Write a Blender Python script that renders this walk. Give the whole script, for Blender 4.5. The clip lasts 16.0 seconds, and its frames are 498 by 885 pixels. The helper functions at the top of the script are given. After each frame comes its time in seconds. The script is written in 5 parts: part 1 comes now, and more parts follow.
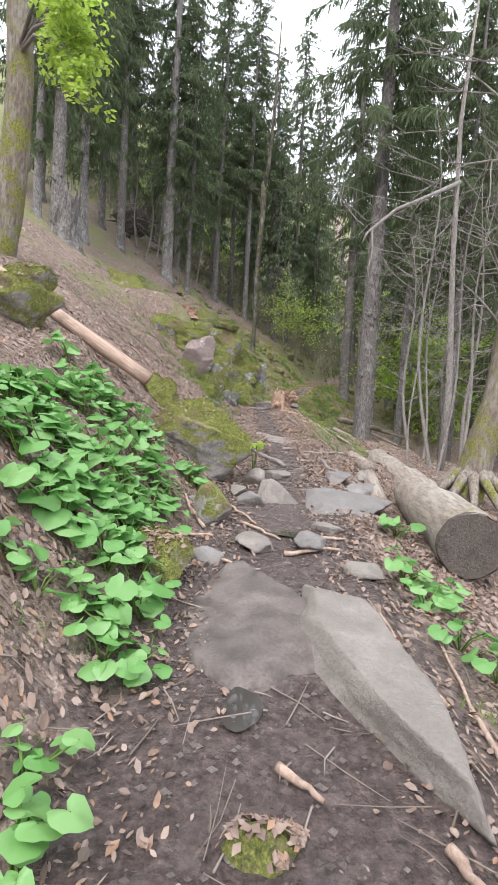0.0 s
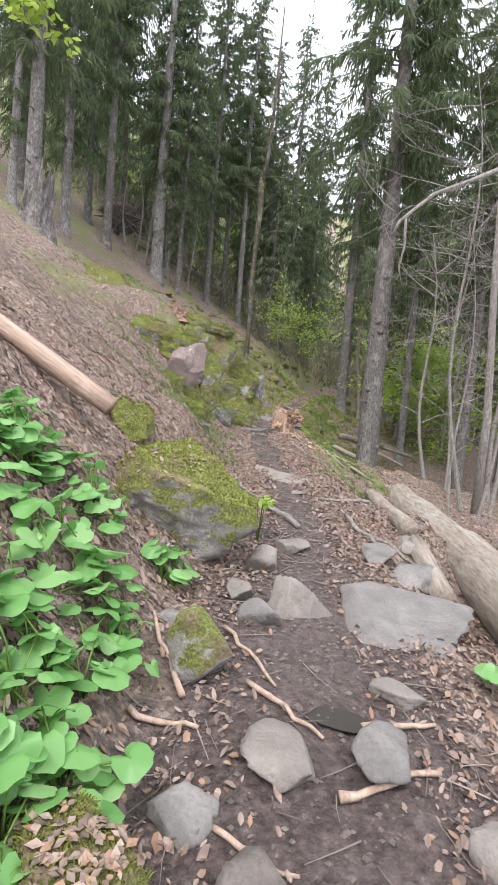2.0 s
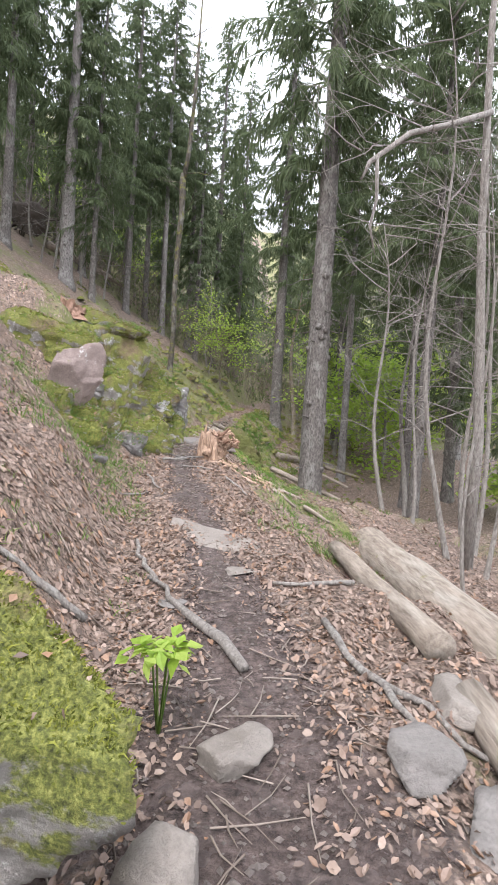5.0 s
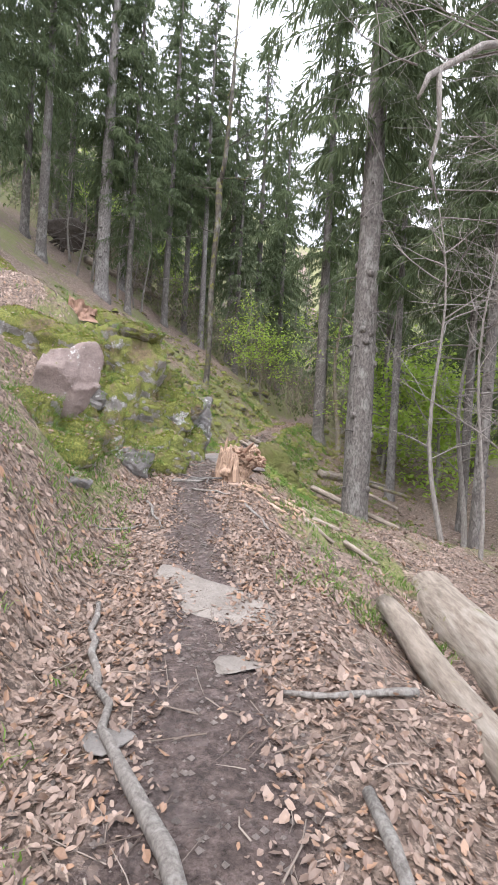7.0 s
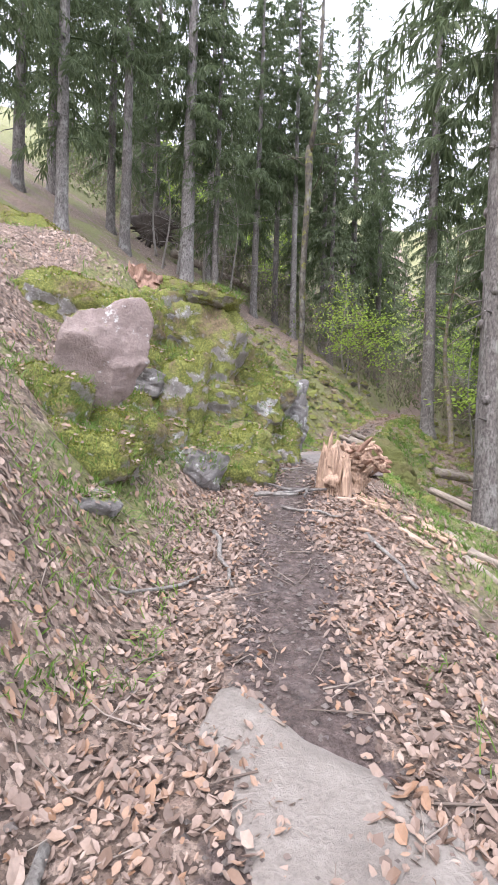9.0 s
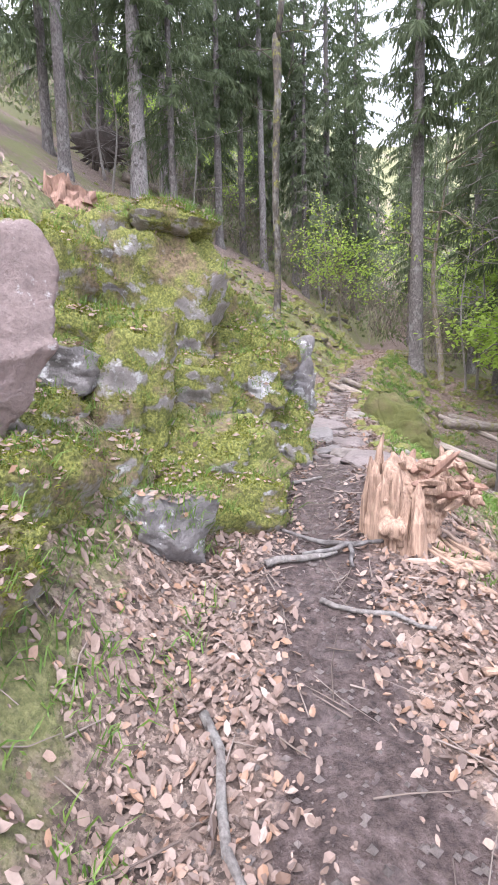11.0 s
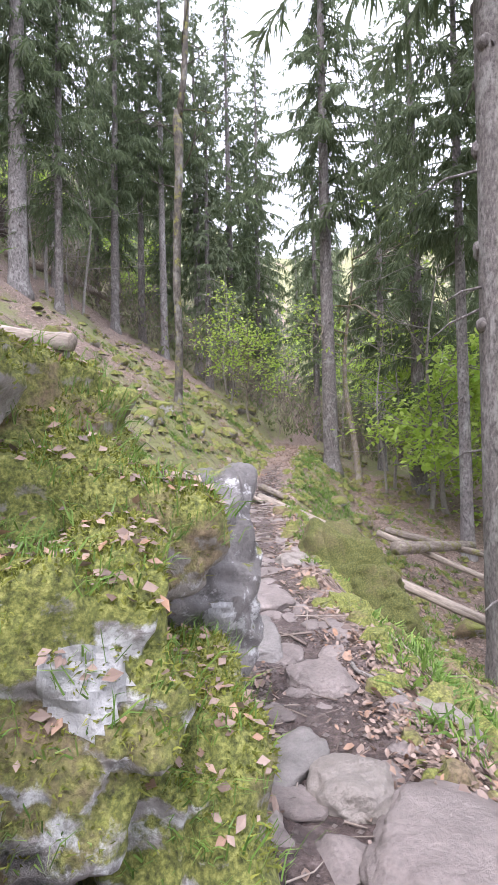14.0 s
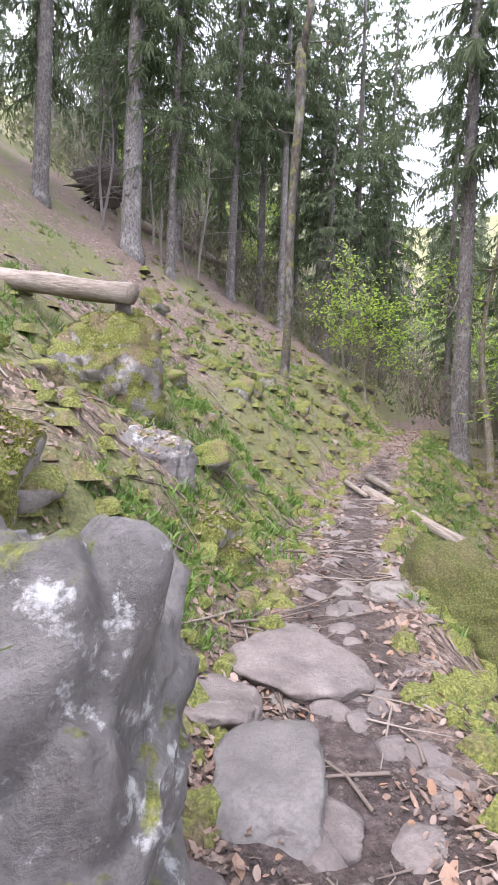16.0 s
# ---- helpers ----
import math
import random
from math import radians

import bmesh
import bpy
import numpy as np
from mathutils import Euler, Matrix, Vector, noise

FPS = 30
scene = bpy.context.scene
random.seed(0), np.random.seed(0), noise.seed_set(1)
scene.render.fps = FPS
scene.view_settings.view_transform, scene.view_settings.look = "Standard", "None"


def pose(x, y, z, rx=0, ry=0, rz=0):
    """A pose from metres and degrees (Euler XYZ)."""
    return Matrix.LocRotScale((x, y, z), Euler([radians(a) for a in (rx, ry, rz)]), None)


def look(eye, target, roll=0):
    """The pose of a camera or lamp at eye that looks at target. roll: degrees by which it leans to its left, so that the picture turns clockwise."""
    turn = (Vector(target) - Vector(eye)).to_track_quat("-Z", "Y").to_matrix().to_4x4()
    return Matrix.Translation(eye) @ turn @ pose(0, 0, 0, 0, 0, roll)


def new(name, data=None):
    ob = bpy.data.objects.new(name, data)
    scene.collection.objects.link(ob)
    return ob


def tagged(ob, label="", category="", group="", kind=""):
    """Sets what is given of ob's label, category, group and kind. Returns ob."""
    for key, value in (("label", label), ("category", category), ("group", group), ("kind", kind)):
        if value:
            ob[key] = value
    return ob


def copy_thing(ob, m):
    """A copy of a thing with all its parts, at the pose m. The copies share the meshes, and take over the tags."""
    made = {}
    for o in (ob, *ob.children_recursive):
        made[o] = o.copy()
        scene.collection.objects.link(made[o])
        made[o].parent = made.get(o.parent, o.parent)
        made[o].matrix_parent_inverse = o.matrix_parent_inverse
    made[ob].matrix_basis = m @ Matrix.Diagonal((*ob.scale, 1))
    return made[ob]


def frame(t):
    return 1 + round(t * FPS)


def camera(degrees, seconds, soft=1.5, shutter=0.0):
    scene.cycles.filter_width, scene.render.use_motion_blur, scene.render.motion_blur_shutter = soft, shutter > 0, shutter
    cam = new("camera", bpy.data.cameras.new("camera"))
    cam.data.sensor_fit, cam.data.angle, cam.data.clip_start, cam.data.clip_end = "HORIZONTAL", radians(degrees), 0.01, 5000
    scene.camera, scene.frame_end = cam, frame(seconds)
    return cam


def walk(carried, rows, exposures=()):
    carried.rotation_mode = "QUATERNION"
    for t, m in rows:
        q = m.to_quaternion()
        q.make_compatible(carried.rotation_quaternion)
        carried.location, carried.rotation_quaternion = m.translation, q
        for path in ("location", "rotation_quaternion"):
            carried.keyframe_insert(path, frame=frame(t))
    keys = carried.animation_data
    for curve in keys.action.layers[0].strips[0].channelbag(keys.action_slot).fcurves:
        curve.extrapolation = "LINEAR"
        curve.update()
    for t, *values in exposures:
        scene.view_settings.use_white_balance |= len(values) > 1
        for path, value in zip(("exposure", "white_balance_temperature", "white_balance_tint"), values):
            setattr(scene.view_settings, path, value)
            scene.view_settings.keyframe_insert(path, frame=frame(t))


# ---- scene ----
cam = camera(50.27, 16.0)
PATH = [
    (0, (0.0, 0.0, 1.45), (0.009, 1.995, 1.299), 3.4),
    (0.5, (-0.141, 0.595, 1.552), (-0.129, 2.59, 1.404), 3.8),
    (1, (-0.16, 1.128, 1.612), (-0.137, 3.121, 1.454), 3.4),
    (1.5, (-0.171, 1.728, 1.657), (-0.116, 3.721, 1.499), 3.2),
    (2, (-0.18, 2.202, 1.792), (-0.129, 4.197, 1.66), 4.7),
    (2.5, (-0.109, 2.741, 1.91), (-0.091, 4.739, 1.81), 5.7),
    (3, (-0.233, 3.331, 1.933), (-0.219, 5.329, 1.853), 5.4),
    (3.5, (-0.243, 3.757, 1.937), (-0.152, 5.754, 1.874), 4.4),
    (4, (-0.13, 4.283, 1.859), (0.121, 6.266, 1.789), 2.8),
    (4.2, (-0.094, 4.465, 1.869), (0.239, 6.435, 1.791), 2.8),
    (6.3, (0.44, 5.986, 1.937), (0.649, 7.975, 1.925), 4.0),
    (6.5, (0.482, 6.157, 1.954), (0.675, 8.148, 1.936), 3.5),
    (7, (0.574, 6.613, 1.906), (0.704, 8.609, 1.898), 3.2),
    (7.5, (0.631, 7.16, 1.875), (0.697, 9.159, 1.887), 3.5),
    (8, (0.679, 7.839, 1.857), (0.664, 9.839, 1.871), 3.9),
    (8.5, (0.672, 8.459, 1.896), (0.493, 10.451, 1.866), 3.0),
    (8.7, (0.624, 8.654, 1.875), (0.412, 10.643, 1.844), 2.4),
    (10.8, (0.127, 10.848, 2.284), (-0.032, 12.826, 2.034), -2.0),
    (11, (0.127, 11.125, 2.369), (0.003, 13.102, 2.093), -1.3),
    (11.5, (0.12, 11.697, 2.405), (0.051, 13.678, 2.136), -1.5),
    (12, (0.146, 12.314, 2.463), (0.078, 14.303, 2.267), -0.1),
    (12.5, (0.083, 12.926, 2.514), (0.01, 14.923, 2.415), 1.3),
    (13, (0.038, 13.541, 2.597), (0.112, 15.54, 2.596), 0.6),
    (13.5, (0.09, 14.049, 2.712), (0.244, 16.043, 2.738), -0.5),
    (14, (0.17, 14.61, 2.744), (0.414, 16.594, 2.793), -1.0),
    (14.5, (0.292, 15.054, 2.745), (0.499, 17.043, 2.799), -0.0),
    (15, (0.446, 15.502, 2.765), (0.565, 17.498, 2.815), 1.0),
    (15.5, (0.553, 15.981, 2.803), (0.522, 17.981, 2.809), 1.8),
    (16, (0.678, 16.25, 2.846), (0.474, 18.239, 2.801), 2.3),
]
EXPOSURES = [(0, 0.92, 6250, 14), (4, 1.14, 6250, 15), (8.5, 1.34, 6150, 18), (11, 1.64, 5950, 23), (16, 1.56, 6000, 23)]
walk(cam, [(t, look(eye, target, roll)) for t, eye, target, roll in PATH], EXPOSURES)

# ---- world and light: an overcast spring day ----
SUN_EL, SUN_ROT = radians(52), radians(200)
world = bpy.data.worlds.new("overcast_sky")
scene.world = world
world.use_nodes = True
wn, wl = world.node_tree.nodes, world.node_tree.links
wn.clear()
sky = wn.new("ShaderNodeTexSky")
sky.sky_type, sky.sun_disc, sky.sun_elevation, sky.sun_rotation = "NISHITA", False, SUN_EL, SUN_ROT
sky.dust_density, sky.air_density = 4.0, 1.0
bg = wn.new("ShaderNodeBackground")
bg.inputs[1].default_value = 0.15
cloud = wn.new("ShaderNodeBackground")
cloud.inputs[0].default_value, cloud.inputs[1].default_value = (0.95, 0.98, 1.0, 1), 1.5
mixw = wn.new("ShaderNodeMixShader")
mixw.inputs[0].default_value = 0.8
wout = wn.new("ShaderNodeOutputWorld")
wl.new(sky.outputs[0], bg.inputs[0])
wl.new(bg.outputs[0], mixw.inputs[1])
wl.new(cloud.outputs[0], mixw.inputs[2])
wl.new(mixw.outputs[0], wout.inputs[0])
sun = new("sun", bpy.data.lights.new("sun", "SUN"))
sun.data.energy, sun.data.angle, sun.data.color = 1.5, radians(25), (1.0, 0.96, 0.9)
sun.matrix_world = look((0, 0, 30), (0 + 30 * math.sin(SUN_ROT) * -0.6, 30 * math.cos(SUN_ROT) * -0.6, 0))

# ---- materials ----


def mat(name):
    m = bpy.data.materials.new(name)
    m.use_nodes = True
    nt = m.node_tree
    return m, nt.nodes, nt.links, nt.nodes["Principled BSDF"]


def noise_node(nodes, links, scale, detail=6.0, rough=0.6, coords=None, dist=0.0):
    n = nodes.new("ShaderNodeTexNoise")
    n.inputs["Scale"].default_value, n.inputs["Detail"].default_value = scale, detail
    n.inputs["Roughness"].default_value, n.inputs["Distortion"].default_value = rough, dist
    if coords:
        links.new(coords, n.inputs["Vector"])
    return n.outputs["Fac"]


def ramp(nodes, links, fac, stops):
    r = nodes.new("ShaderNodeValToRGB")
    while len(r.color_ramp.elements) < len(stops):
        r.color_ramp.elements.new(0.5)
    for e, (p, c) in zip(r.color_ramp.elements, stops):
        e.position, e.color = p, (*c, 1) if len(c) == 3 else c
    links.new(fac, r.inputs[0])
    return r.outputs[0]


def grey(v):
    return (v, v, v)


def mix(nodes, links, fac, a, b):
    m = nodes.new("ShaderNodeMix")
    m.data_type = "RGBA"
    for sock, v in ((m.inputs[0], fac), (m.inputs[6], a), (m.inputs[7], b)):
        if isinstance(v, (int, float)):
            sock.default_value = v
        elif isinstance(v, tuple):
            sock.default_value = (*v, 1)
        else:
            links.new(v, sock)
    return m.outputs[2]


def arith(nodes, links, op, a, b):
    m = nodes.new("ShaderNodeMath")
    m.operation = op
    m.use_clamp = op in ("ADD", "SUBTRACT", "MULTIPLY")
    for sock, v in ((m.inputs[0], a), (m.inputs[1], b)):
        if isinstance(v, (int, float)):
            sock.default_value = v
        else:
            links.new(v, sock)
    return m.outputs[0]


def bump(nodes, links, bsdf, height, strength, distance):
    b = nodes.new("ShaderNodeBump")
    b.inputs["Strength"].default_value, b.inputs["Distance"].default_value = strength, distance
    links.new(height, b.inputs["Height"])
    links.new(b.outputs[0], bsdf.inputs["Normal"])


def place(nodes, kind="Object"):
    return nodes.new("ShaderNodeTexCoord").outputs[kind]


def world_pos(nodes):
    return nodes.new("ShaderNodeNewGeometry").outputs["Position"]


def up_mask(nodes, links, low, high):
    """How far a face looks upwards, between two slopes."""
    g = nodes.new("ShaderNodeNewGeometry")
    s = nodes.new("ShaderNodeSeparateXYZ")
    links.new(g.outputs["Normal"], s.inputs[0])
    r = nodes.new("ShaderNodeMapRange")
    r.inputs[1].default_value, r.inputs[2].default_value = low, high
    links.new(s.outputs[2], r.inputs[0])
    return r.outputs[0]


def leaf_cells(nodes, links, coords, scale, bend):
    """A random value for each leaf-sized cell, with crooked borders."""
    add = nodes.new("ShaderNodeVectorMath")
    wob = nodes.new("ShaderNodeTexNoise")
    wob.inputs["Scale"].default_value = scale * 0.8
    links.new(coords, wob.inputs["Vector"])
    mul = nodes.new("ShaderNodeVectorMath")
    mul.operation = "SCALE"
    mul.inputs["Scale"].default_value = bend * 2
    links.new(wob.outputs["Color"], mul.inputs[0])
    links.new(coords, add.inputs[0])
    links.new(mul.outputs[0], add.inputs[1])
    vor = nodes.new("ShaderNodeTexVoronoi")
    vor.inputs["Scale"].default_value = scale
    links.new(add.outputs[0], vor.inputs["Vector"])
    sep = nodes.new("ShaderNodeSeparateColor")
    links.new(vor.outputs["Color"], sep.inputs[0])
    return sep.outputs[0]


def ground_material():
    m, n, l, b = mat("forest_floor")
    p = world_pos(n)
    fine, mid, big = noise_node(n, l, 38, 8, 0.7, p), noise_node(n, l, 7, 6, 0.65, p), noise_node(n, l, 0.9, 5, 0.6, p)
    cells = leaf_cells(n, l, p, 21, 0.05)
    crumbs_ = leaf_cells(n, l, p, 47, 0.03)
    litter = ramp(n, l, cells, [(0.1, (0.06, 0.042, 0.033)), (0.3, (0.20, 0.14, 0.11)), (0.5, (0.33, 0.24, 0.19)), (0.7, (0.13, 0.09, 0.07)), (0.9, (0.44, 0.34, 0.28))])
    litter = mix(n, l, ramp(n, l, mid, [(0.42, grey(0.0)), (0.58, grey(0.85))]), litter, ramp(n, l, crumbs_, [(0.15, (0.05, 0.037, 0.03)), (0.5, (0.22, 0.16, 0.125)), (0.85, (0.36, 0.28, 0.225))]))
    litter = mix(n, l, ramp(n, l, fine, [(0.36, grey(0.75)), (0.5, grey(0))]), litter, (0.055, 0.04, 0.032))
    litter = mix(n, l, ramp(n, l, mid, [(0.45, grey(0.0)), (0.7, grey(0.5))]), litter, (0.11, 0.08, 0.06))
    mud = ramp(n, l, noise_node(n, l, 17, 9, 0.75, p), [(0.32, (0.03, 0.023, 0.021)), (0.47, (0.085, 0.064, 0.058)), (0.6, (0.15, 0.115, 0.105)), (0.75, (0.27, 0.22, 0.205))])
    green = ramp(n, l, noise_node(n, l, 30, 7, 0.7, p), [(0.3, (0.05, 0.06, 0.02)), (0.5, (0.15, 0.165, 0.055)), (0.7, (0.27, 0.27, 0.11))])
    a1, a2 = n.new("ShaderNodeAttribute"), n.new("ShaderNodeAttribute")
    a1.attribute_name, a2.attribute_name = "mud", "moss"
    wob = arith(n, l, "SUBTRACT", mid, 0.5)
    mudf = ramp(n, l, arith(n, l, "ADD", a1.outputs["Fac"], arith(n, l, "MULTIPLY", arith(n, l, "SUBTRACT", mid, 0.42), 1.6)), [(0.42, grey(0)), (0.62, grey(1))])
    mossf = ramp(n, l, arith(n, l, "MULTIPLY", a2.outputs["Fac"], arith(n, l, "ADD", arith(n, l, "MULTIPLY", big, 0.45), arith(n, l, "MULTIPLY", noise_node(n, l, 3.3, 8, 0.72, p), 0.75))), [(0.39, grey(0)), (0.51, grey(0.9))])
    col = mix(n, l, mossf, litter, green)
    col = mix(n, l, mudf, col, mud)
    l.new(col, b.inputs["Base Color"])
    wet = arith(n, l, "MULTIPLY", mudf, ramp(n, l, noise_node(n, l, 5, 4, 0.6, p), [(0.3, grey(0)), (0.46, grey(1))]))
    l.new(ramp(n, l, wet, [(0.0, grey(0.9)), (1.0, grey(0.24))]), b.inputs["Roughness"])
    bump(n, l, b, arith(n, l, "ADD", arith(n, l, "MULTIPLY", fine, 0.5), arith(n, l, "MULTIPLY", noise_node(n, l, 11, 8, 0.7, p), 0.5)), 1.0, 0.06)
    return m


def rock_material(name, stone, light, moss, lichen=0.0, brown=0.85, deep=1.0):
    """Stone with veins and grain, lichen patches, and moss (0 to 1) on the faces that look up."""
    m, n, l, b = mat(name)
    p = world_pos(n)
    fine, mid = noise_node(n, l, 45, 8, 0.7, p), noise_node(n, l, 5, 7, 0.65, p, 0.4)
    c = ramp(n, l, mid, [(0.3, stone), (0.68, light)])
    c = mix(n, l, ramp(n, l, fine, [(0.34, grey(0.45)), (0.56, grey(0))]), c, tuple(v * 0.6 for v in stone))
    c = mix(n, l, ramp(n, l, noise_node(n, l, 16, 8, 0.75, p, 0.8), [(0.5, grey(0)), (0.75, grey(0.06 + 0.3 * lichen))]), c, tuple(min(1, v * 1.2) for v in light))
    c = mix(n, l, ramp(n, l, noise_node(n, l, 1.7, 6, 0.7, p), [(0.45, grey(0)), (0.7, grey(0.45))]), c, tuple(v * 0.55 for v in light))
    if lichen:
        lf = ramp(n, l, arith(n, l, "ADD", arith(n, l, "MULTIPLY", noise_node(n, l, 13, 9, 0.72, p), 0.7), arith(n, l, "MULTIPLY", noise_node(n, l, 2.1, 3, 0.5, p), 0.3)), [(0.60 - 0.10 * lichen, grey(0)), (0.66 - 0.10 * lichen, grey(1))])
        c = mix(n, l, arith(n, l, "MULTIPLY", lf, 0.8), c, (0.55, 0.56, 0.55))
    if moss:
        g = ramp(n, l, noise_node(n, l, 55, 6, 0.7, p), [(0.3, (0.025, 0.032, 0.008)), (0.48, (0.12 * deep, 0.135 * deep, 0.03 * deep)), (0.58, (0.21 * deep, 0.22 * deep, 0.055 * deep)), (0.72, (0.34 * deep, 0.34 * deep, 0.11 * deep))])
        f = arith(n, l, "ADD", arith(n, l, "MULTIPLY", up_mask(n, l, -0.5, 0.9), 0.42), arith(n, l, "MULTIPLY", noise_node(n, l, 3.6, 7, 0.72, p), 1.05))
        f = ramp(n, l, f, [(0.98 - 0.52 * moss, grey(0)), (1.06 - 0.52 * moss, grey(1))])
        g = mix(n, l, ramp(n, l, noise_node(n, l, 2.3, 5, 0.65, p), [(0.5, grey(0)), (0.62, grey(brown))]), g, ramp(n, l, noise_node(n, l, 34, 6, 0.7, p), [(0.35, (0.06, 0.042, 0.028)), (0.65, (0.24, 0.17, 0.115))]))
        c = mix(n, l, f, c, g)
        l.new(ramp(n, l, f, [(0, grey(0.62)), (1, grey(0.95))]), b.inputs["Roughness"])
    else:
        l.new(ramp(n, l, mid, [(0.3, grey(0.45)), (0.7, grey(0.75))]), b.inputs["Roughness"])
    l.new(c, b.inputs["Base Color"])
    bump(n, l, b, fine, 0.8, 0.025)
    return m


def bark_material(name, dark, light, moss=0.0, stretch=0.25, scale=22, lichen=0.3):
    m, n, l, b = mat(name)
    mp = n.new("ShaderNodeMapping")
    mp.inputs["Scale"].default_value = (1, 1, stretch)
    l.new(place(n), mp.inputs[0])
    v = mp.outputs[0]
    fine, mid = noise_node(n, l, scale, 8, 0.72, v), noise_node(n, l, scale * 0.25, 4, 0.6, v)
    c = ramp(n, l, fine, [(0.32, dark), (0.62, light)])
    c = mix(n, l, ramp(n, l, mid, [(0.5, grey(0)), (0.7, grey(lichen))]), c, (0.42, 0.43, 0.40))
    if moss:
        g = ramp(n, l, noise_node(n, l, 30, 6, 0.7, place(n)), [(0.3, (0.04, 0.045, 0.008)), (0.7, (0.25, 0.25, 0.05))])
        f = ramp(n, l, noise_node(n, l, 2.6, 6, 0.7, place(n)), [(0.75 - 0.45 * moss, grey(0)), (0.85 - 0.45 * moss, grey(1))])
        c = mix(n, l, f, c, g)
    l.new(c, b.inputs["Base Color"])
    b.inputs["Roughness"].default_value = 0.9
    bump(n, l, b, fine, 1.0, 0.03)
    return m


def leaf_material(name, colours, trans=0.35, rough=0.55, by_object=False):
    """Leaves: a different tint for each leaf, and light through them."""
    m, n, l, b = mat(name)
    if by_object:
        f = n.new("ShaderNodeObjectInfo").outputs["Random"]
    else:
        f = n.new("ShaderNodeNewGeometry").outputs["Random Per Island"]
    k = len(colours) - 1
    c = ramp(n, l, f, [(i / k, col) for i, col in enumerate(colours)])
    c = mix(n, l, arith(n, l, "MULTIPLY", noise_node(n, l, 60, 3, 0.6, place(n)), 0.5), c, tuple(v * 0.5 for v in colours[0]))
    l.new(c, b.inputs["Base Color"])
    b.inputs["Roughness"].default_value = rough
    if trans:
        t = n.new("ShaderNodeBsdfTranslucent")
        l.new(c, t.inputs[0])
        mx = n.new("ShaderNodeMixShader")
        mx.inputs[0].default_value = trans
        l.new(b.outputs[0], mx.inputs[1])
        l.new(t.outputs[0], mx.inputs[2])
        l.new(mx.outputs[0], n["Material Output"].inputs[0])
    return m


def wood_material(name, dark, light, scale=14):
    m, n, l, b = mat(name)
    mp = n.new("ShaderNodeMapping")
    mp.inputs["Scale"].default_value = (1, 1, 0.08)
    l.new(place(n), mp.inputs[0])
    f = noise_node(n, l, scale * 2, 7, 0.7, mp.outputs[0])
    c = ramp(n, l, f, [(0.3, dark), (0.65, light)])
    c = mix(n, l, ramp(n, l, noise_node(n, l, 6, 5, 0.6, place(n)), [(0.5, grey(0)), (0.7, grey(0.5))]), c, tuple(v * 0.35 for v in dark))
    l.new(c, b.inputs["Base Color"])
    b.inputs["Roughness"].default_value = 0.8
    bump(n, l, b, f, 0.8, 0.02)
    return m


GROUND = ground_material()
STONE_WET = rock_material("wet_grey_stone", (0.13, 0.12, 0.11), (0.27, 0.25, 0.235), 0)
STONE_MUD = rock_material("mud_smeared_stone", (0.055, 0.045, 0.04), (0.22, 0.185, 0.165), 0)
STONE_TRAIL = rock_material("trodden_brown_stone", (0.12, 0.098, 0.09), (0.29, 0.25, 0.23), 0)
STONE_DRY = rock_material("pale_dry_stone", (0.19, 0.165, 0.145), (0.30, 0.27, 0.24), 0)
STONE_MOSS = rock_material("half_mossy_stone", (0.17, 0.155, 0.145), (0.38, 0.355, 0.335), 0.78, 0.6)
STONE_SLAB = rock_material("dark_moss_slab", (0.09, 0.085, 0.075), (0.2, 0.185, 0.17), 1.15, 0.2, 0.3, 0.5)
STONE_GREEN = rock_material("moss_covered_stone", (0.16, 0.145, 0.125), (0.33, 0.305, 0.275), 0.92, 0.5)
STONE_LICHEN = rock_material("lichen_spotted_stone", (0.085, 0.08, 0.077), (0.25, 0.235, 0.225), 0.12, 0.6)
CRUST = rock_material("white_lichen_crust", (0.36, 0.36, 0.355), (0.45, 0.45, 0.44), 0)
STONE_PINK = rock_material("pink_weathered_stone", (0.17, 0.125, 0.112), (0.31, 0.245, 0.225), 0.2, 0.4)
BARK = bark_material("spruce_bark", (0.055, 0.05, 0.047), (0.25, 0.232, 0.222), 0.0, 0.55, 17, 0.45)
BARK_DARK = bark_material("dark_spruce_bark", (0.045, 0.04, 0.037), (0.18, 0.163, 0.152), 0.0, 0.5, 20, 0.35)
BARK_MOSS = bark_material("mossy_bark", (0.07, 0.055, 0.045), (0.27, 0.23, 0.19), 0.55)
BARK_FUR = bark_material("moss_furred_bark", (0.07, 0.055, 0.04), (0.20, 0.165, 0.13), 0.62)
BARK_SPOT = bark_material("mottled_beech_bark", (0.022, 0.019, 0.016), (0.10, 0.088, 0.07), 0.5, 0.5, 9, 0.35)
BARK_GREY = bark_material("grey_twig_bark", (0.12, 0.108, 0.096), (0.30, 0.275, 0.25), 0.2, 0.3, 40)
BARK_LOG = bark_material("weathered_log_bark", (0.14, 0.115, 0.09), (0.34, 0.29, 0.24), 0.32, 0.15, 22, 0.3)
WOOD_PALE = wood_material("fresh_split_wood", (0.45, 0.31, 0.18), (0.72, 0.56, 0.38))
WOOD_BROWN = wood_material("peeled_brown_wood", (0.23, 0.155, 0.11), (0.47, 0.35, 0.275))
WOOD_ROT = wood_material("rotten_stump_wood", (0.13, 0.075, 0.05), (0.47, 0.33, 0.235), 26)
WOOD_RED = wood_material("red_rotten_wood", (0.16, 0.085, 0.06), (0.34, 0.215, 0.155), 20)
WOOD_END = wood_material("sawn_dark_wood", (0.04, 0.032, 0.027), (0.12, 0.10, 0.085), 20)
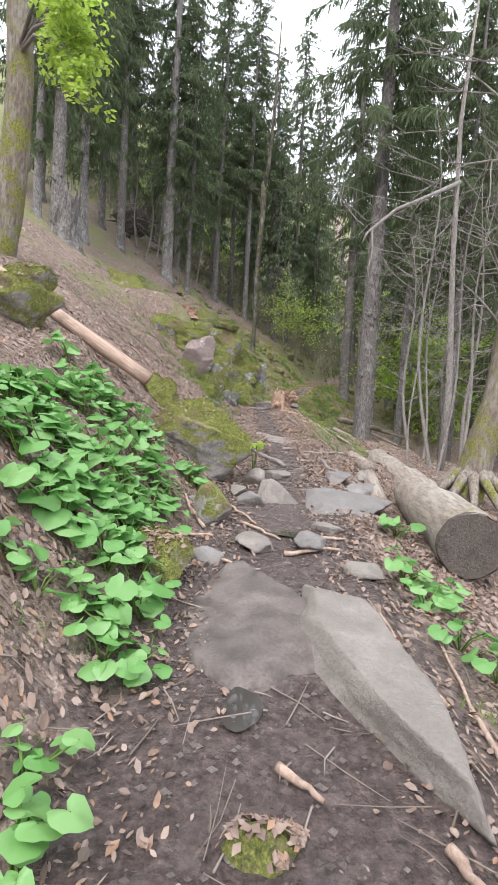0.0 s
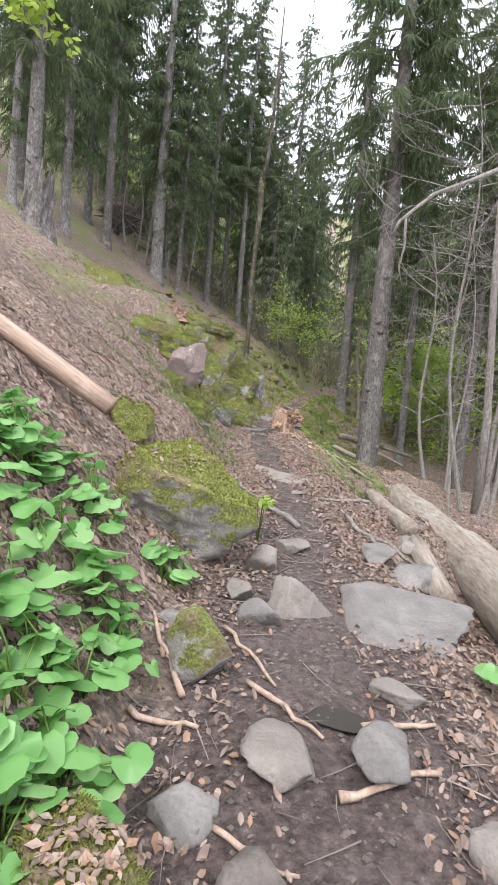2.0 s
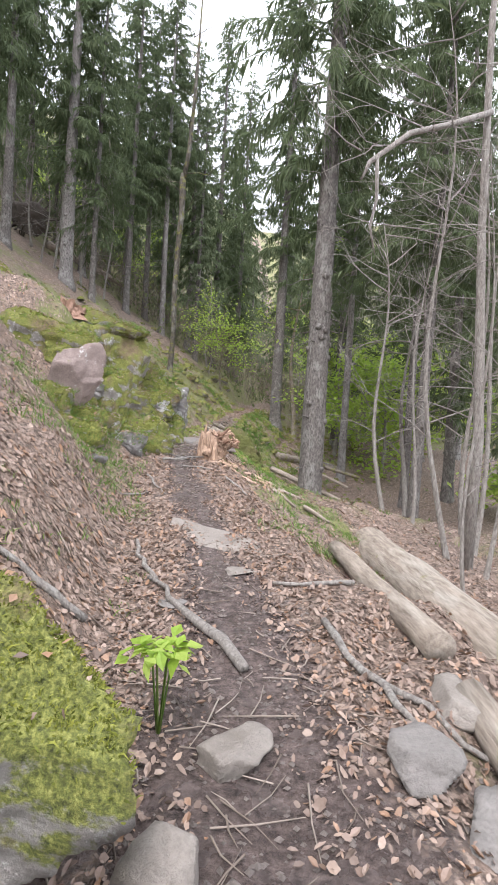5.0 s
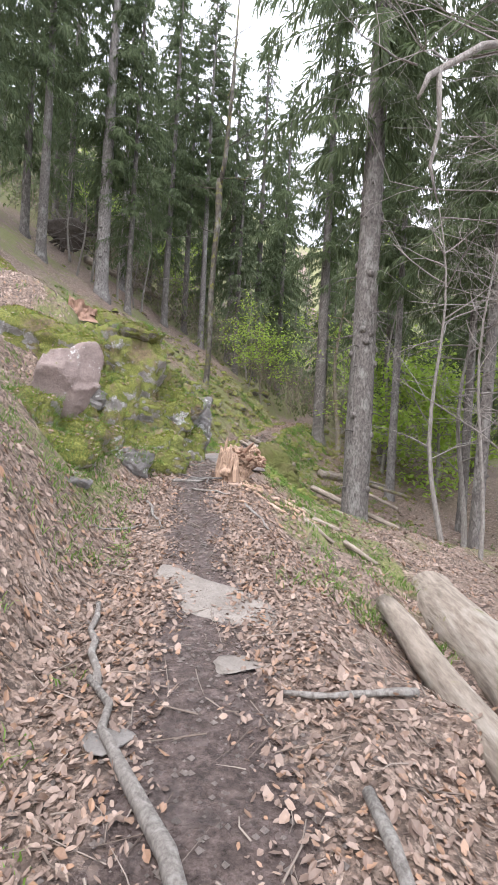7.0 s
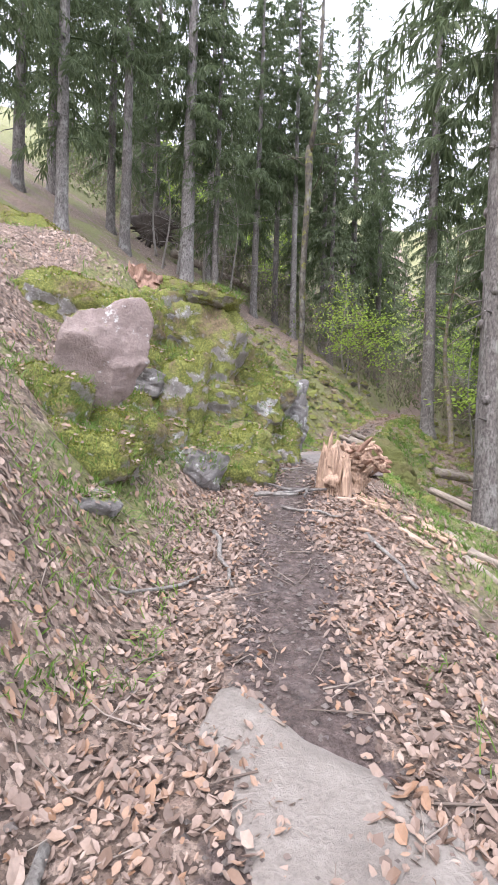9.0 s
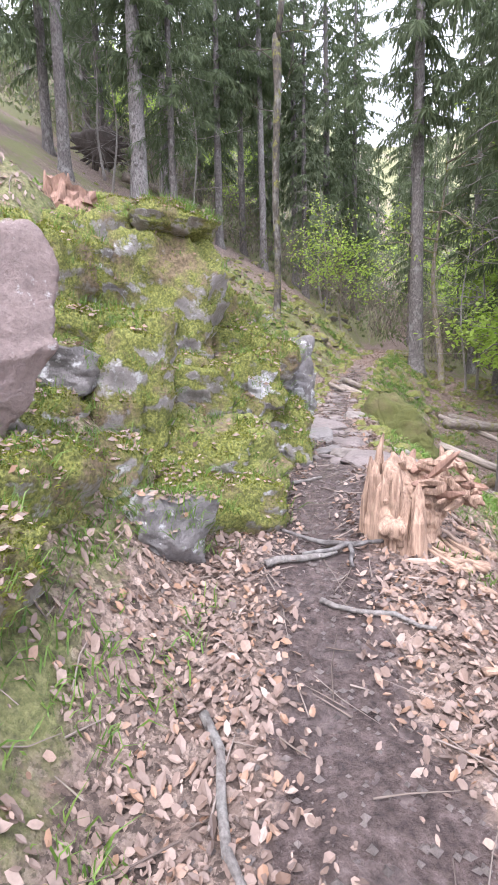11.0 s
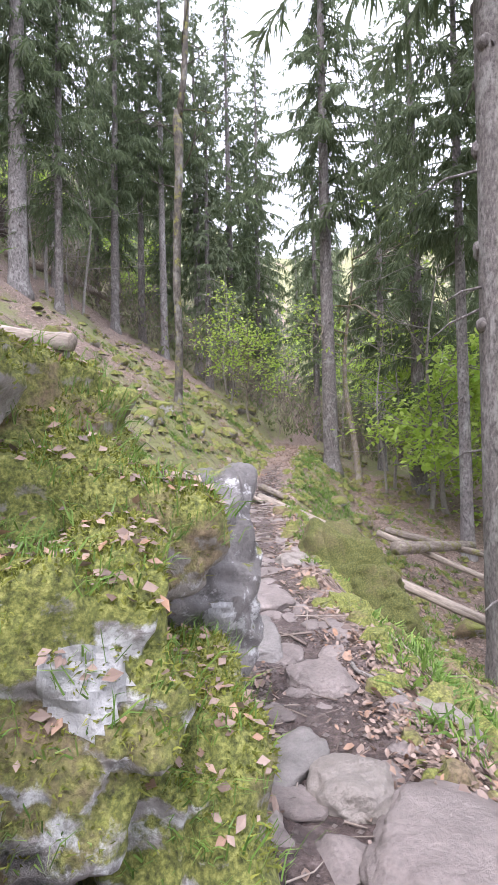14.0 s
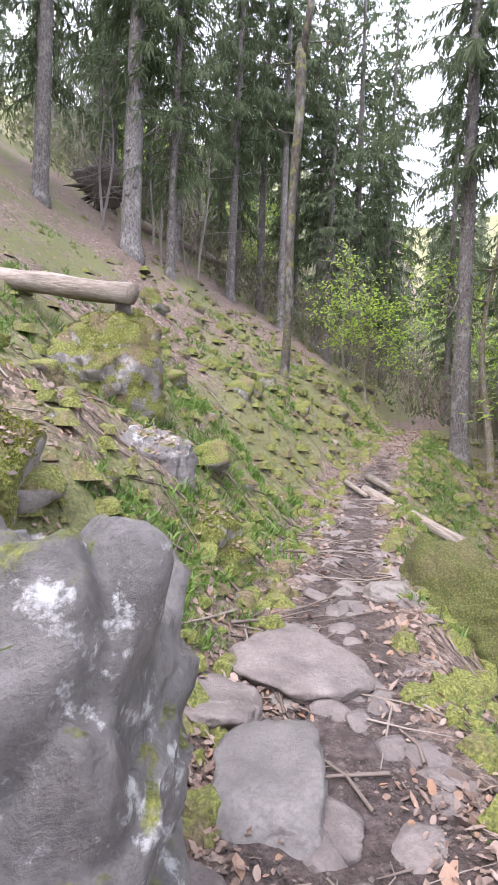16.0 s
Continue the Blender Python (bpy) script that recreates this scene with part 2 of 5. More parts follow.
NEEDLE = leaf_material("spruce_needles", [(0.085, 0.12, 0.058), (0.125, 0.17, 0.08), (0.165, 0.21, 0.10)], 0.5, 0.7)
# the same needles made paler: distance haze put into the colour
NEEDLE_HAZED = leaf_material("hazed_spruce_needles", [(0.15, 0.195, 0.11), (0.21, 0.255, 0.145)], 0.5, 0.7)
BEECH = leaf_material("young_beech_leaves", [(0.30, 0.46, 0.06), (0.42, 0.58, 0.10), (0.50, 0.62, 0.16)], 0.55)
BEECH_FAR = leaf_material("far_spring_leaves", [(0.13, 0.16, 0.07), (0.20, 0.25, 0.09), (0.17, 0.18, 0.10)], 0.45)
BUTTERBUR = leaf_material("butterbur_leaves", [(0.16, 0.38, 0.10), (0.22, 0.45, 0.14), (0.30, 0.52, 0.20)], 0.4, 0.4, True)
LITTER = leaf_material("dead_beech_leaves", [(0.10, 0.072, 0.058), (0.32, 0.235, 0.19), (0.17, 0.12, 0.095), (0.43, 0.33, 0.27), (0.24, 0.17, 0.135), (0.38, 0.28, 0.22), (0.36, 0.21, 0.125), (0.13, 0.095, 0.08)], 0.12, 0.6)
GRASS = leaf_material("grass_blades", [(0.07, 0.15, 0.02), (0.14, 0.25, 0.04), (0.22, 0.33, 0.07)], 0.35)
MOSS_TUFT = leaf_material("moss_shoots", [(0.09, 0.11, 0.012), (0.19, 0.21, 0.03), (0.32, 0.33, 0.06)], 0.25, 0.9)
TWIG = leaf_material("dead_twigs", [(0.10, 0.075, 0.06), (0.22, 0.18, 0.15), (0.33, 0.28, 0.24)], 0.0, 0.9)

# ---- mesh tools ----


class Shape:
    """A growing list of corners and faces, made into one mesh."""

    def __init__(self):
        self.v, self.f = [], []

    def tube(self, pts, radii, n=8, cap=True, ragged=0.0, seed=0):
        rnd = random.Random(seed)
        base, up = len(self.v), Vector((0.31, 0.17, 0.93))
        pts = [Vector(p) for p in pts]
        for i, (p, r) in enumerate(zip(pts, radii)):
            d = (pts[min(i + 1, len(pts) - 1)] - pts[max(i - 1, 0)]).normalized()
            if i == 0:
                up = Vector((1, 0.1, 0)) if abs(d.z) > 0.6 else Vector((0.05, 0.1, 1))
            a = d.cross(up).normalized()
            up = a.cross(d)
            b = d.cross(a)
            for k in range(n):
                t = 2 * math.pi * k / n
                q = r * (1 + ragged * rnd.uniform(-1, 1))
                self.v.append(p + (a * math.cos(t) + b * math.sin(t)) * q)
        for i in range(len(pts) - 1):
            for k in range(n):
                k2 = (k + 1) % n
                self.f.append((base + i * n + k, base + i * n + k2, base + (i + 1) * n + k2, base + (i + 1) * n + k))
        if cap:
            self.f.append(tuple(base + k for k in range(n))[::-1])
            self.f.append(tuple(base + (len(pts) - 1) * n + k for k in range(n)))
        return self

    def blade(self, p, d, side, length, width, sag=0.0):
        """A narrow two-piece leaf from p along d, kinked by sag."""
        b = len(self.v)
        m = p + d * (length * 0.5)
        e = p + d * length + Vector((0, 0, -sag * length))
        self.v += [p, m + side * width, e, m - side * width]
        self.f.append((b, b + 1, b + 2, b + 3))

    def mesh(self, name, material, smooth=True):
        me = bpy.data.meshes.new(name)
        me.from_pydata([tuple(v) for v in self.v], [], self.f)
        me.materials.append(material)
        if smooth:
            me.polygons.foreach_set("use_smooth", [True] * len(me.polygons))
        me.update()
        return me


def thing(name, me, label, category, group="", kind="", at=None):
    ob = new(name, me)
    if at is not None:
        ob.matrix_world = at if isinstance(at, Matrix) else Matrix.Translation(at)
    return tagged(ob, label, category, group, kind)


def part(name, me, parent, label="", at=None):
    ob = new(name, me)
    ob.parent = parent
    if at is not None:
        ob.matrix_basis = at if isinstance(at, Matrix) else Matrix.Translation(at)
    return tagged(ob, label) if label else ob


# ---- the lie of the land ----
def lattice(ix, iy, iz, seed):
    h = (ix * 374761393 + iy * 668265263 + iz * 2147483647 + seed * 974711) & 0xFFFFFFFF
    h = ((h ^ (h >> 13)) * 1274126177) & 0xFFFFFFFF
    return ((h ^ (h >> 16)) & 0xFFFF) / 65535.0


def vnoise(x, y, z=0.0, seed=0):
    x, y, z = np.broadcast_arrays(np.asarray(x, float), np.asarray(y, float), np.asarray(z, float))
    ix, iy, iz = (np.floor(a).astype(np.int64) for a in (x, y, z))
    fx, fy, fz = x - ix, y - iy, z - iz
    sx, sy, sz = (a * a * (3 - 2 * a) for a in (fx, fy, fz))
    out = 0
    for dx in (0, 1):
        for dy in (0, 1):
            for dz in (0, 1):
                wgt = (sx if dx else 1 - sx) * (sy if dy else 1 - sy) * (sz if dz else 1 - sz)
                out = out + wgt * lattice(ix + dx, iy + dy, iz + dz, seed)
    return out * 2 - 1


def fbm(x, y, z=0.0, octaves=4, seed=0):
    out, amp, f = 0, 1.0, 1.0
    for o in range(octaves):
        out = out + amp * vnoise(np.asarray(x) * f, np.asarray(y) * f, np.asarray(z) * f, seed + o)
        amp, f = amp * 0.5, f * 2.03
    return out


TRAIL_Y = [-30, -5, 0, 3, 6, 8, 10, 12, 14, 16, 18, 20, 23, 27, 32, 40, 60, 120, 300]
TRAIL_X = [0, 0.1, 0.1, 0.3, 0.4, 0.6, 0.6, 0.4, 0.3, 0.55, 0.9, 1.0, 1.3, 1.9, 3.2, 5.5, 11, 20, 40]
TRAIL_Z = [-1.5, -0.3, -0.1, 0.1, 0.36, 0.48, 0.7, 0.93, 1.28, 1.5, 1.38, 1.4, 1.42, 1.66, 2.4, 3.1, 4.6, 9, 30]


def smooth_interp(y, xs, ys):
    return (np.interp(y - 0.6, xs, ys) + np.interp(y, xs, ys) + np.interp(y + 0.6, xs, ys)) / 3


def height(x, y, fine=True):
    x, y = np.asarray(x, float), np.asarray(y, float)
    c, z = smooth_interp(y, TRAIL_Y, TRAIL_X), smooth_interp(y, TRAIL_Y, TRAIL_Z)
    d = x - c
    edge = np.interp(y, [0, 5, 8, 14, 18, 30], [0.72, 0.72, 0.8, 0.55, 0.55, 0.8])
    steep = np.interp(y, [0, 4, 8, 12, 14, 20, 40], [0.58, 0.6, 0.62, 0.62, 0.66, 0.68, 0.64])
    dl = np.maximum(-d - edge, 0)
    dl = np.sqrt(dl * dl + 0.16) - 0.4
    left = 0.75 * (1 - np.exp(-dl)) + steep * dl
    ledge = np.clip((-x - 1.35) / 0.6, 0, 1) * np.clip((y - 14.6) / 1.2, 0, 1) * np.clip((20.5 - y) / 3, 0, 1)
    left = left + 0.8 * ledge * np.clip((x + 3.8) / 1.4, 0, 1)
    left = np.where(dl > 45, steep * 45 + 0.25 * (dl - 45), left)
    drop = np.interp(y, [0, 9, 13, 17, 21, 34, 60], [0.75, 0.75, 1.0, 1.5, 2.3, 1.9, 1.5])
    dr = np.maximum(d - edge, 0)
    right = -drop * (1 - np.exp(-(dr ** 1.3) / 2.2)) - 0.10 * np.maximum(dr - 3, 0) * np.exp(-np.maximum(y - 22, 0) / 9)
    right = right + 0.22 * np.maximum(dr - 26, 0)
    h = z + left + right
    far = np.maximum(y - 55, 0)
    h = h + 0.34 * far * (1 - np.exp(-far / 30))
    rough = np.clip(np.abs(d) - 0.4, 0, 1.2) / 1.2
    h = h + rough * 0.16 * fbm(x * 0.9, y * 0.9, 0, 3, 5) + 0.02 * fbm(x * 3.1, y * 3.1, 0, 3, 9)
    h = h + 0.035 * rough * fbm(x * 5, y * 5, 0, 2, 12)
    return h


def ground_z(x, y):
    return float(height(x, y))


def trail_x(y):
    return float(smooth_interp(y, TRAIL_Y, TRAIL_X))


def spread(dense_low, dense_high, step, low, high, grow=1.09):
    out, s = list(np.arange(dense_low, dense_high, step)), step
    while out[-1] < high:
        s *= grow
        out.append(out[-1] + s)
    s = step
    while out[0] > low:
        s *= grow
        out.insert(0, out[0] - s)
    return np.array(out)


def mud_mask(x, y):
    d = x - smooth_interp(y, TRAIL_Y, TRAIL_X)
    half = np.interp(y, [-5, 0, 5, 7, 8.2, 10, 13, 16, 18, 21, 25, 32], [1.0, 1.0, 0.85, 0.65, 0.42, 0.26, 0.3, 0.42, 0.42, 0.4, 0.3, 0.5])
    return np.clip(1.15 - np.abs(d + 0.06 * fbm(x * 2, y * 2, 0, 2, 31)) / half * 0.75, 0, 1) * np.clip((34 - y) / 6, 0, 1)


def moss_mask(x, y):
    d = x - smooth_interp(y, TRAIL_Y, TRAIL_X)
    side = np.clip((np.abs(d) - 0.5) / 0.6, 0, 1)
    along = np.interp(y, [0, 4, 9, 12, 14, 18, 22, 32, 60], [0.5, 0.5, 0.5, 0.6, 0.85, 0.95, 0.95, 0.9, 0.7]) * np.interp(-d + np.maximum(17 - y, 0) * 0.3 - 1.2, [1.5, 3.5], [1, 0.75])
    right = np.where(d > 2.5, np.interp(y, [18, 30], [0.7, 0.3]), 1)
    along, right = np.where(y > 45, 0.95, along), np.where(y > 40, 1, right)
    return np.clip(side * along * right + 0.25 * fbm(x * 0.7, y * 0.7, 0, 3, 77) * side, 0, 1)


def build_ground():
    xs, ys = spread(-4.0, 4.2, 0.055, -170, 170), spread(0.0, 21.0, 0.07, -60, 320)
    gx, gy = np.meshgrid(xs, ys)
    gz = height(gx, gy)
    nx, ny = len(xs), len(ys)
    me = bpy.data.meshes.new("ground")
    i = (np.arange(ny - 1)[:, None] * nx + np.arange(nx - 1)[None]).ravel()
    quads = np.stack([i, i + 1, i + nx + 1, i + nx], 1)
    me.from_pydata(np.stack([gx.ravel(), gy.ravel(), gz.ravel()], 1).tolist(), [], quads.tolist())
    me.polygons.foreach_set("use_smooth", [True] * len(me.polygons))
    for key, values in (("mud", mud_mask(gx, gy)), ("moss", moss_mask(gx, gy))):
        me.attributes.new(key, "FLOAT", "POINT").data.foreach_set("value", values.ravel().astype(np.float32))
    me.materials.append(GROUND)
    thing("ground", me, "leaf-strewn forest slope with a muddy foot trail", "ground", kind="structure")


build_ground()

# ---- rocks ----


def rock_mesh(name, size, material, seed, planes=14, cells=14, grain=0.05, flat_top=0.0, step=0.0, square=0.0):
    """A stone: a ball, or a rounded block, cut by random planes, then roughened; a crag also gets ledges and cracks."""
    rng = np.random.RandomState(seed)
    lin = np.linspace(-1, 1, cells)
    verts, faces = [], []
    for axis in range(3):
        for sign in (-1, 1):
            a, b = np.meshgrid(lin, lin)
            p = np.zeros((cells * cells, 3))
            p[:, axis], p[:, (axis + 1) % 3], p[:, (axis + 2) % 3] = sign, np.tan(a.ravel() * math.pi / 4), np.tan(b.ravel() * math.pi / 4)
            base = len(verts) * cells * cells
            verts.append(p)
            for r in range(cells - 1):
                for k in range(cells - 1):
                    q = base + r * cells + k
                    quad = (q, q + 1, q + cells + 1, q + cells)
                    faces.append(quad if sign > 0 else quad[::-1])
    v = np.concatenate(verts)
    v /= np.linalg.norm(v, axis=1)[:, None]
    block_ = v / ((np.abs(v) ** 5).sum(1) ** 0.2)[:, None] * 0.9
    n = rng.normal(size=(planes, 3))
    n /= np.linalg.norm(n, axis=1)[:, None]
    off = rng.uniform(0.5, 0.82, planes)
    if flat_top:
        n = np.vstack([n, [[0.08 * rng.normal(), 0.08 * rng.normal(), 1]]])
        off = np.append(off, flat_top)
    cut = np.where(v @ n.T > 0.05, off / np.maximum(v @ n.T, 0.05), 9.0)
    r = np.minimum(1.12, cut.min(1))
    w = v * r[:, None]
    if square:
        w = w * (1 - square) + block_ * square * np.minimum(1, (r + 0.28))[:, None]
    s = seed * 7.3
    bulge = fbm(w[:, 0] * 2.2 + s, w[:, 1] * 2.2, w[:, 2] * 2.2, 4, seed % 50)
    chip = fbm(w[:, 0] * 9 + s, w[:, 1] * 9, w[:, 2] * 9, 2, seed % 50 + 3)
    w = w * (1 + grain * (1.5 * bulge + 0.25 * chip))[:, None] * (np.array(size) * 0.5 / 0.9)
    if step:
        q = fbm(w[:, 0] * 2.1 + s, w[:, 1] * 2.1, w[:, 2] * 3.4, 3, seed % 40 + 7) * 4
        f = q - np.floor(q)
        q = np.floor(q) + np.clip((f - 0.35) / 0.3, 0, 1)
        w = w * (1 + step * 0.25 * q)[:, None]
    if square:
        u = w / np.maximum(np.linalg.norm(w, axis=1), 1e-6)[:, None]
        lump = fbm(w[:, 0] * 4.5 + s, w[:, 1] * 4.5, w[:, 2] * 6.5, 4, seed % 40 + 11)
        layer = w[:, 2] * 3.4 + w[:, 0] * 0.8 + 1.5 * vnoise(w[:, 0] * 1.7 + s, w[:, 1] * 1.7, w[:, 2] * 1.7, 8)
        f = layer - np.floor(layer)
        crack = np.abs(vnoise(w[:, 0] * 3.1 + s, w[:, 1] * 3.1, w[:, 2] * 1.6, 21))
        amp = min(0.075, 0.1 * min(size))
        w = w + u * (amp * (0.8 * lump + 0.38 * np.clip((f - 0.55) / 0.15, 0, 1) * np.clip((1 - f) / 0.12, 0, 1) - 0.7 * np.clip(1 - crack / 0.1, 0, 1)))[:, None]
    me = bpy.data.meshes.new(name)
    me.from_pydata(w.tolist(), [], faces)
    bm = bmesh.new()
    bm.from_mesh(me)
    bmesh.ops.remove_doubles(bm, verts=bm.verts, dist=1e-4)
    bmesh.ops.recalc_face_normals(bm, faces=bm.faces)
    for f in bm.faces:
        f.smooth = True
    bm.to_mesh(me)
    bm.free()
    me.materials.append(material)
    return me


def rock(name, at, size, material, seed, label, turn=(0, 0, 0), flat_top=0.0, cells=14, grain=0.05, category="rock", planes=14, group="", step=0.0, square=0.0):
    me = rock_mesh(name, size, material, seed, planes, cells, grain, flat_top, step, square)
    return thing(name, me, label, category, group, at=pose(*at, *turn))


# ---- trees ----


def spruce_crown(name, material, total, bare, reach, seed, density=1.0, droop=0.55, fat=1.0):
    """Whorls of drooping boughs, each hung with needle sprays."""
    rnd, s = random.Random(seed), Shape()
    z = bare
    while z < total - 0.6:
        k = (total - z) / (total - bare)
        length = reach * (0.25 + 0.75 * min(1.0, k * 1.25)) * (0.75 if k > 0.92 else 1) * rnd.uniform(0.6, 1.05)
        for i in range(rnd.choice((3, 4, 5))):
            az = rnd.uniform(0, 2 * math.pi)
            out = Vector((math.cos(az), math.sin(az), 0))
            bough = length * rnd.uniform(0.55, 1.1)
            pts = []
            for q in range(6):
                t = q / 5
                pts.append(Vector((0, 0, z)) + out * bough * t + Vector((0, 0, bough * (0.12 * t - droop * t * t + 0.15 * t ** 3))))
            s.tube(pts, [0.035 * (1 - t / 6) for t in range(6)], 3, cap=False)
            side = Vector((-out.y, out.x, 0))
            count = max(6, int(bough * 24 * density))
            for q in range(count):
                t = rnd.uniform(0.12, 1)
                a = int(t * 4.999)
                p = pts[a].lerp(pts[a + 1], t * 5 - a)
                w = rnd.choice((-1, 1))
                d = (side * w * rnd.uniform(0.2, 1) + out * rnd.uniform(0.1, 0.8) + Vector((0, 0, rnd.uniform(-1.9, -0.1)))).normalized()
                f = d.cross(Vector((rnd.uniform(-1, 1), rnd.uniform(-1, 1), rnd.uniform(-1, 1)))).normalized()
                size = rnd.uniform(0.2, 0.62) * (0.5 + 0.5 * k)
                s.blade(p, d, f, size, rnd.uniform(0.012, 0.026) * fat, 0.25)
                d2 = (d + f * rnd.choice((-0.8, 0.8))).normalized()
                s.blade(p + d * size * 0.3, d2, d2.cross(d).normalized() * 0.5 + f * 0.5, size * 0.6, 0.014 * fat, 0.2)
        z += rnd.uniform(0.28, 0.5) * (0.6 + 0.6 * k)
    for i in range(30):
        az = rnd.uniform(0, 6.28)
        s.blade(Vector((0, 0, total - rnd.uniform(0, 0.9))), Vector((math.cos(az), math.sin(az), 0.5)).normalized(), Vector((0, 0, 1)), 0.35, 0.05)
    return s.mesh(name, material, False)


def trunk_mesh(name, material, total, radius, seed, bend=0.02, stubs=14, stub_from=1.5, n=14):
    rnd, s = random.Random(seed), Shape()
    zs = [-0.5, -0.1, 0.1, 0.35, 0.8, 1.5] + [total * (0.1 + 0.9 * i / 12) for i in range(13)]
    zs = sorted(z for z in zs if z <= total)
    ph = rnd.uniform(0, 6)
    pts = [Vector((bend * total * math.sin(z / total * 3 + ph) - bend * total * math.sin(ph), bend * total * 0.6 * (math.sin(z / total * 4) ), z)) for z in zs]
    radii = [radius * (0.82 * (1 - z / total) ** 0.75 + 0.03 + 0.42 * math.exp(-max(z + 0.1, 0) / 0.3)) for z in zs]
    s.tube(pts, radii, n, True, 0.05, seed)
    for i in range(stubs):
        z = rnd.uniform(stub_from, min(total * 0.5, stub_from + 9))
        az = rnd.uniform(0, 6.28)
        o = Vector((math.cos(az), math.sin(az), rnd.uniform(-0.4, 0.1)))
        p = Vector((np.interp(z, zs, [q.x for q in pts]), np.interp(z, zs, [q.y for q in pts]), z))
        r = np.interp(z, zs, radii)
        ln = rnd.uniform(0.15, 0.9)
        knot = Vector((math.cos(az + 2), math.sin(az + 2), -0.15))
        s.tube([p + knot * r * 0.7, p + knot * (r + 0.03), p + knot * (r + 0.06)], [radius * 0.3, radius * 0.22, radius * 0.07], 6)
        s.tube([p + o * r * 0.8, p + o * (r + ln * 0.5), p + o * (r + ln) + Vector((0, 0, -0.2 * ln))], [0.025, 0.015, 0.006], 5)
    return s.mesh(name, material)


SPRUCE_LABEL = "tall spruce with grey scaly bark and drooping needle boughs"
CROWNS = [spruce_crown(f"crown", NEEDLE, 24, b, r, 100 + i, dn, 0.62, 1.7 if i < 2 else 1.35) for i, (b, r, dn) in enumerate(((5.5, 3.3, 1.0), (3.5, 3.5, 0.85), (9.0, 3.4, 1.6)))]
FAR_CROWNS = [spruce_crown("crown", NEEDLE_HAZED, 22, 2.5, 3.0, 140 + i, 0.28, 0.5, 4.2) for i in range(2)]
FAR_TRUNK = trunk_mesh("trunk", BARK_DARK, 21.5, 0.28, 77, 0.004, 4)


def spruce(x, y, radius, crown, seed, scale=1.0, lean=(0, 0), bark=None, z=None, label=SPRUCE_LABEL, stubs=14):
    z = ground_z(x, y) if z is None else z
    t = thing("spruce_tree", trunk_mesh("trunk", bark or BARK, 23.6 * scale, radius, seed, 0.003, stubs), label, "tree", at=pose(x, y, z, lean[0], lean[1], seed * 47 % 360))
    part("crown", CROWNS[crown], t, "dark green drooping needle boughs", Matrix.Scale(scale, 4))
    return t



spruce(4.62, 21.4, 0.46, 2, 1, 1.25, (0, 0.6), BARK_DARK, -0.75, "very thick old spruce trunk with dark scaly bark", 30)
spruce(6.5, 36.9, 0.40, 2, 2, 1.2, (0, 0.3), BARK_DARK)
spruce(-5.75, 34.8, 0.42, 0, 3, 1.15)
spruce(-4.5, 35.6, 0.20, 1, 4, 0.9, (0, 0), BARK_DARK)
spruce(10.2, 36.4, 0.38, 1, 5, 1.1, (0, 0), BARK_DARK)
spruce(7.2, 19.5, 0.20, 2, 6, 0.8, (0, 1.5), BARK_DARK)
for i, (x, y, r, c, k) in enumerate((
        (-9.2, 28.5, 0.30, 1, 1.0), (-7.6, 20.5, 0.30, 0, 1.0), (-12.5, 31, 0.3, 1, 1.1), (-9.8, 24, 0.22, 1, 0.8), (-11, 38, 0.3, 1, 1.1),
        (-2.2, 47, 0.28, 2, 1.0), (1.2, 48, 0.3, 0, 1.0), (3.4, 50, 0.34, 1, 1.2), (9.5, 25, 0.2, 2, 0.9), (8.2, 29, 0.22, 2, 1.0),
        (12.5, 27, 0.3, 1, 1.1), (14.5, 34, 0.3, 1, 1.1), (10.5, 19.5, 0.25, 1, 0.9), (13.5, 21, 0.3, 1, 1.0), (8.4, 15.2, 0.16, 1, 0.7),
        (11.5, 44, 0.3, 0, 1.1), (17, 41, 0.3, 1, 1.0), (-15, 26, 0.3, 1, 1.0), (-6.5, 44, 0.3, 1, 1.1), (16.5, 29, 0.3, 0, 1.1), (5.8, 53, 0.3, 1, 1.15), (-0.5, 56, 0.3, 1, 1.1), (9.5, 51, 0.3, 1, 1.0), (14, 47, 0.3, 1, 1.1), (-4.3, 52, 0.3, 1, 1.15),
        (-8.5, 33.5, 0.3, 2, 1.0), (-3.2, 42, 0.26, 0, 1.05), (-0.8, 44.5, 0.26, 2, 1.1), (-13.5, 36, 0.3, 0, 1.1), (-10.5, 45, 0.3, 1, 1.2), (18, 36, 0.3, 1, 1.1), (20, 48, 0.3, 1, 1.2))):
    spruce(x, y, r, c, 20 + i, k, (0, 0), BARK_DARK if i % 3 else BARK, stubs=8)

# far spruces, their crowns in the needle colour paled for haze
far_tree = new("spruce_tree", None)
tagged(far_tree, "distant spruce on the hillside, its green boughs paled like haze", "tree", "far spruces")
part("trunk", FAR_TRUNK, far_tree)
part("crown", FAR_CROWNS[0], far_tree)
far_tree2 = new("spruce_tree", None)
tagged(far_tree2, "distant spruce on the hillside, its green boughs paled like haze", "tree", "far spruces")
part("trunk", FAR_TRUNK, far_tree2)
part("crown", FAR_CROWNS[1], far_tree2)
rnd = random.Random(5)
spots = []
while len(spots) < 105:
    y = rnd.uniform(46, 135)
    x = trail_x(min(y, 60)) + rnd.uniform(-0.62, 0.62) * y
    if all((x - a) ** 2 + (y - b) ** 2 > 9 for a, b in spots) and (y > 50 or abs(x - trail_x(y)) > 5):
        spots.append((x, y))
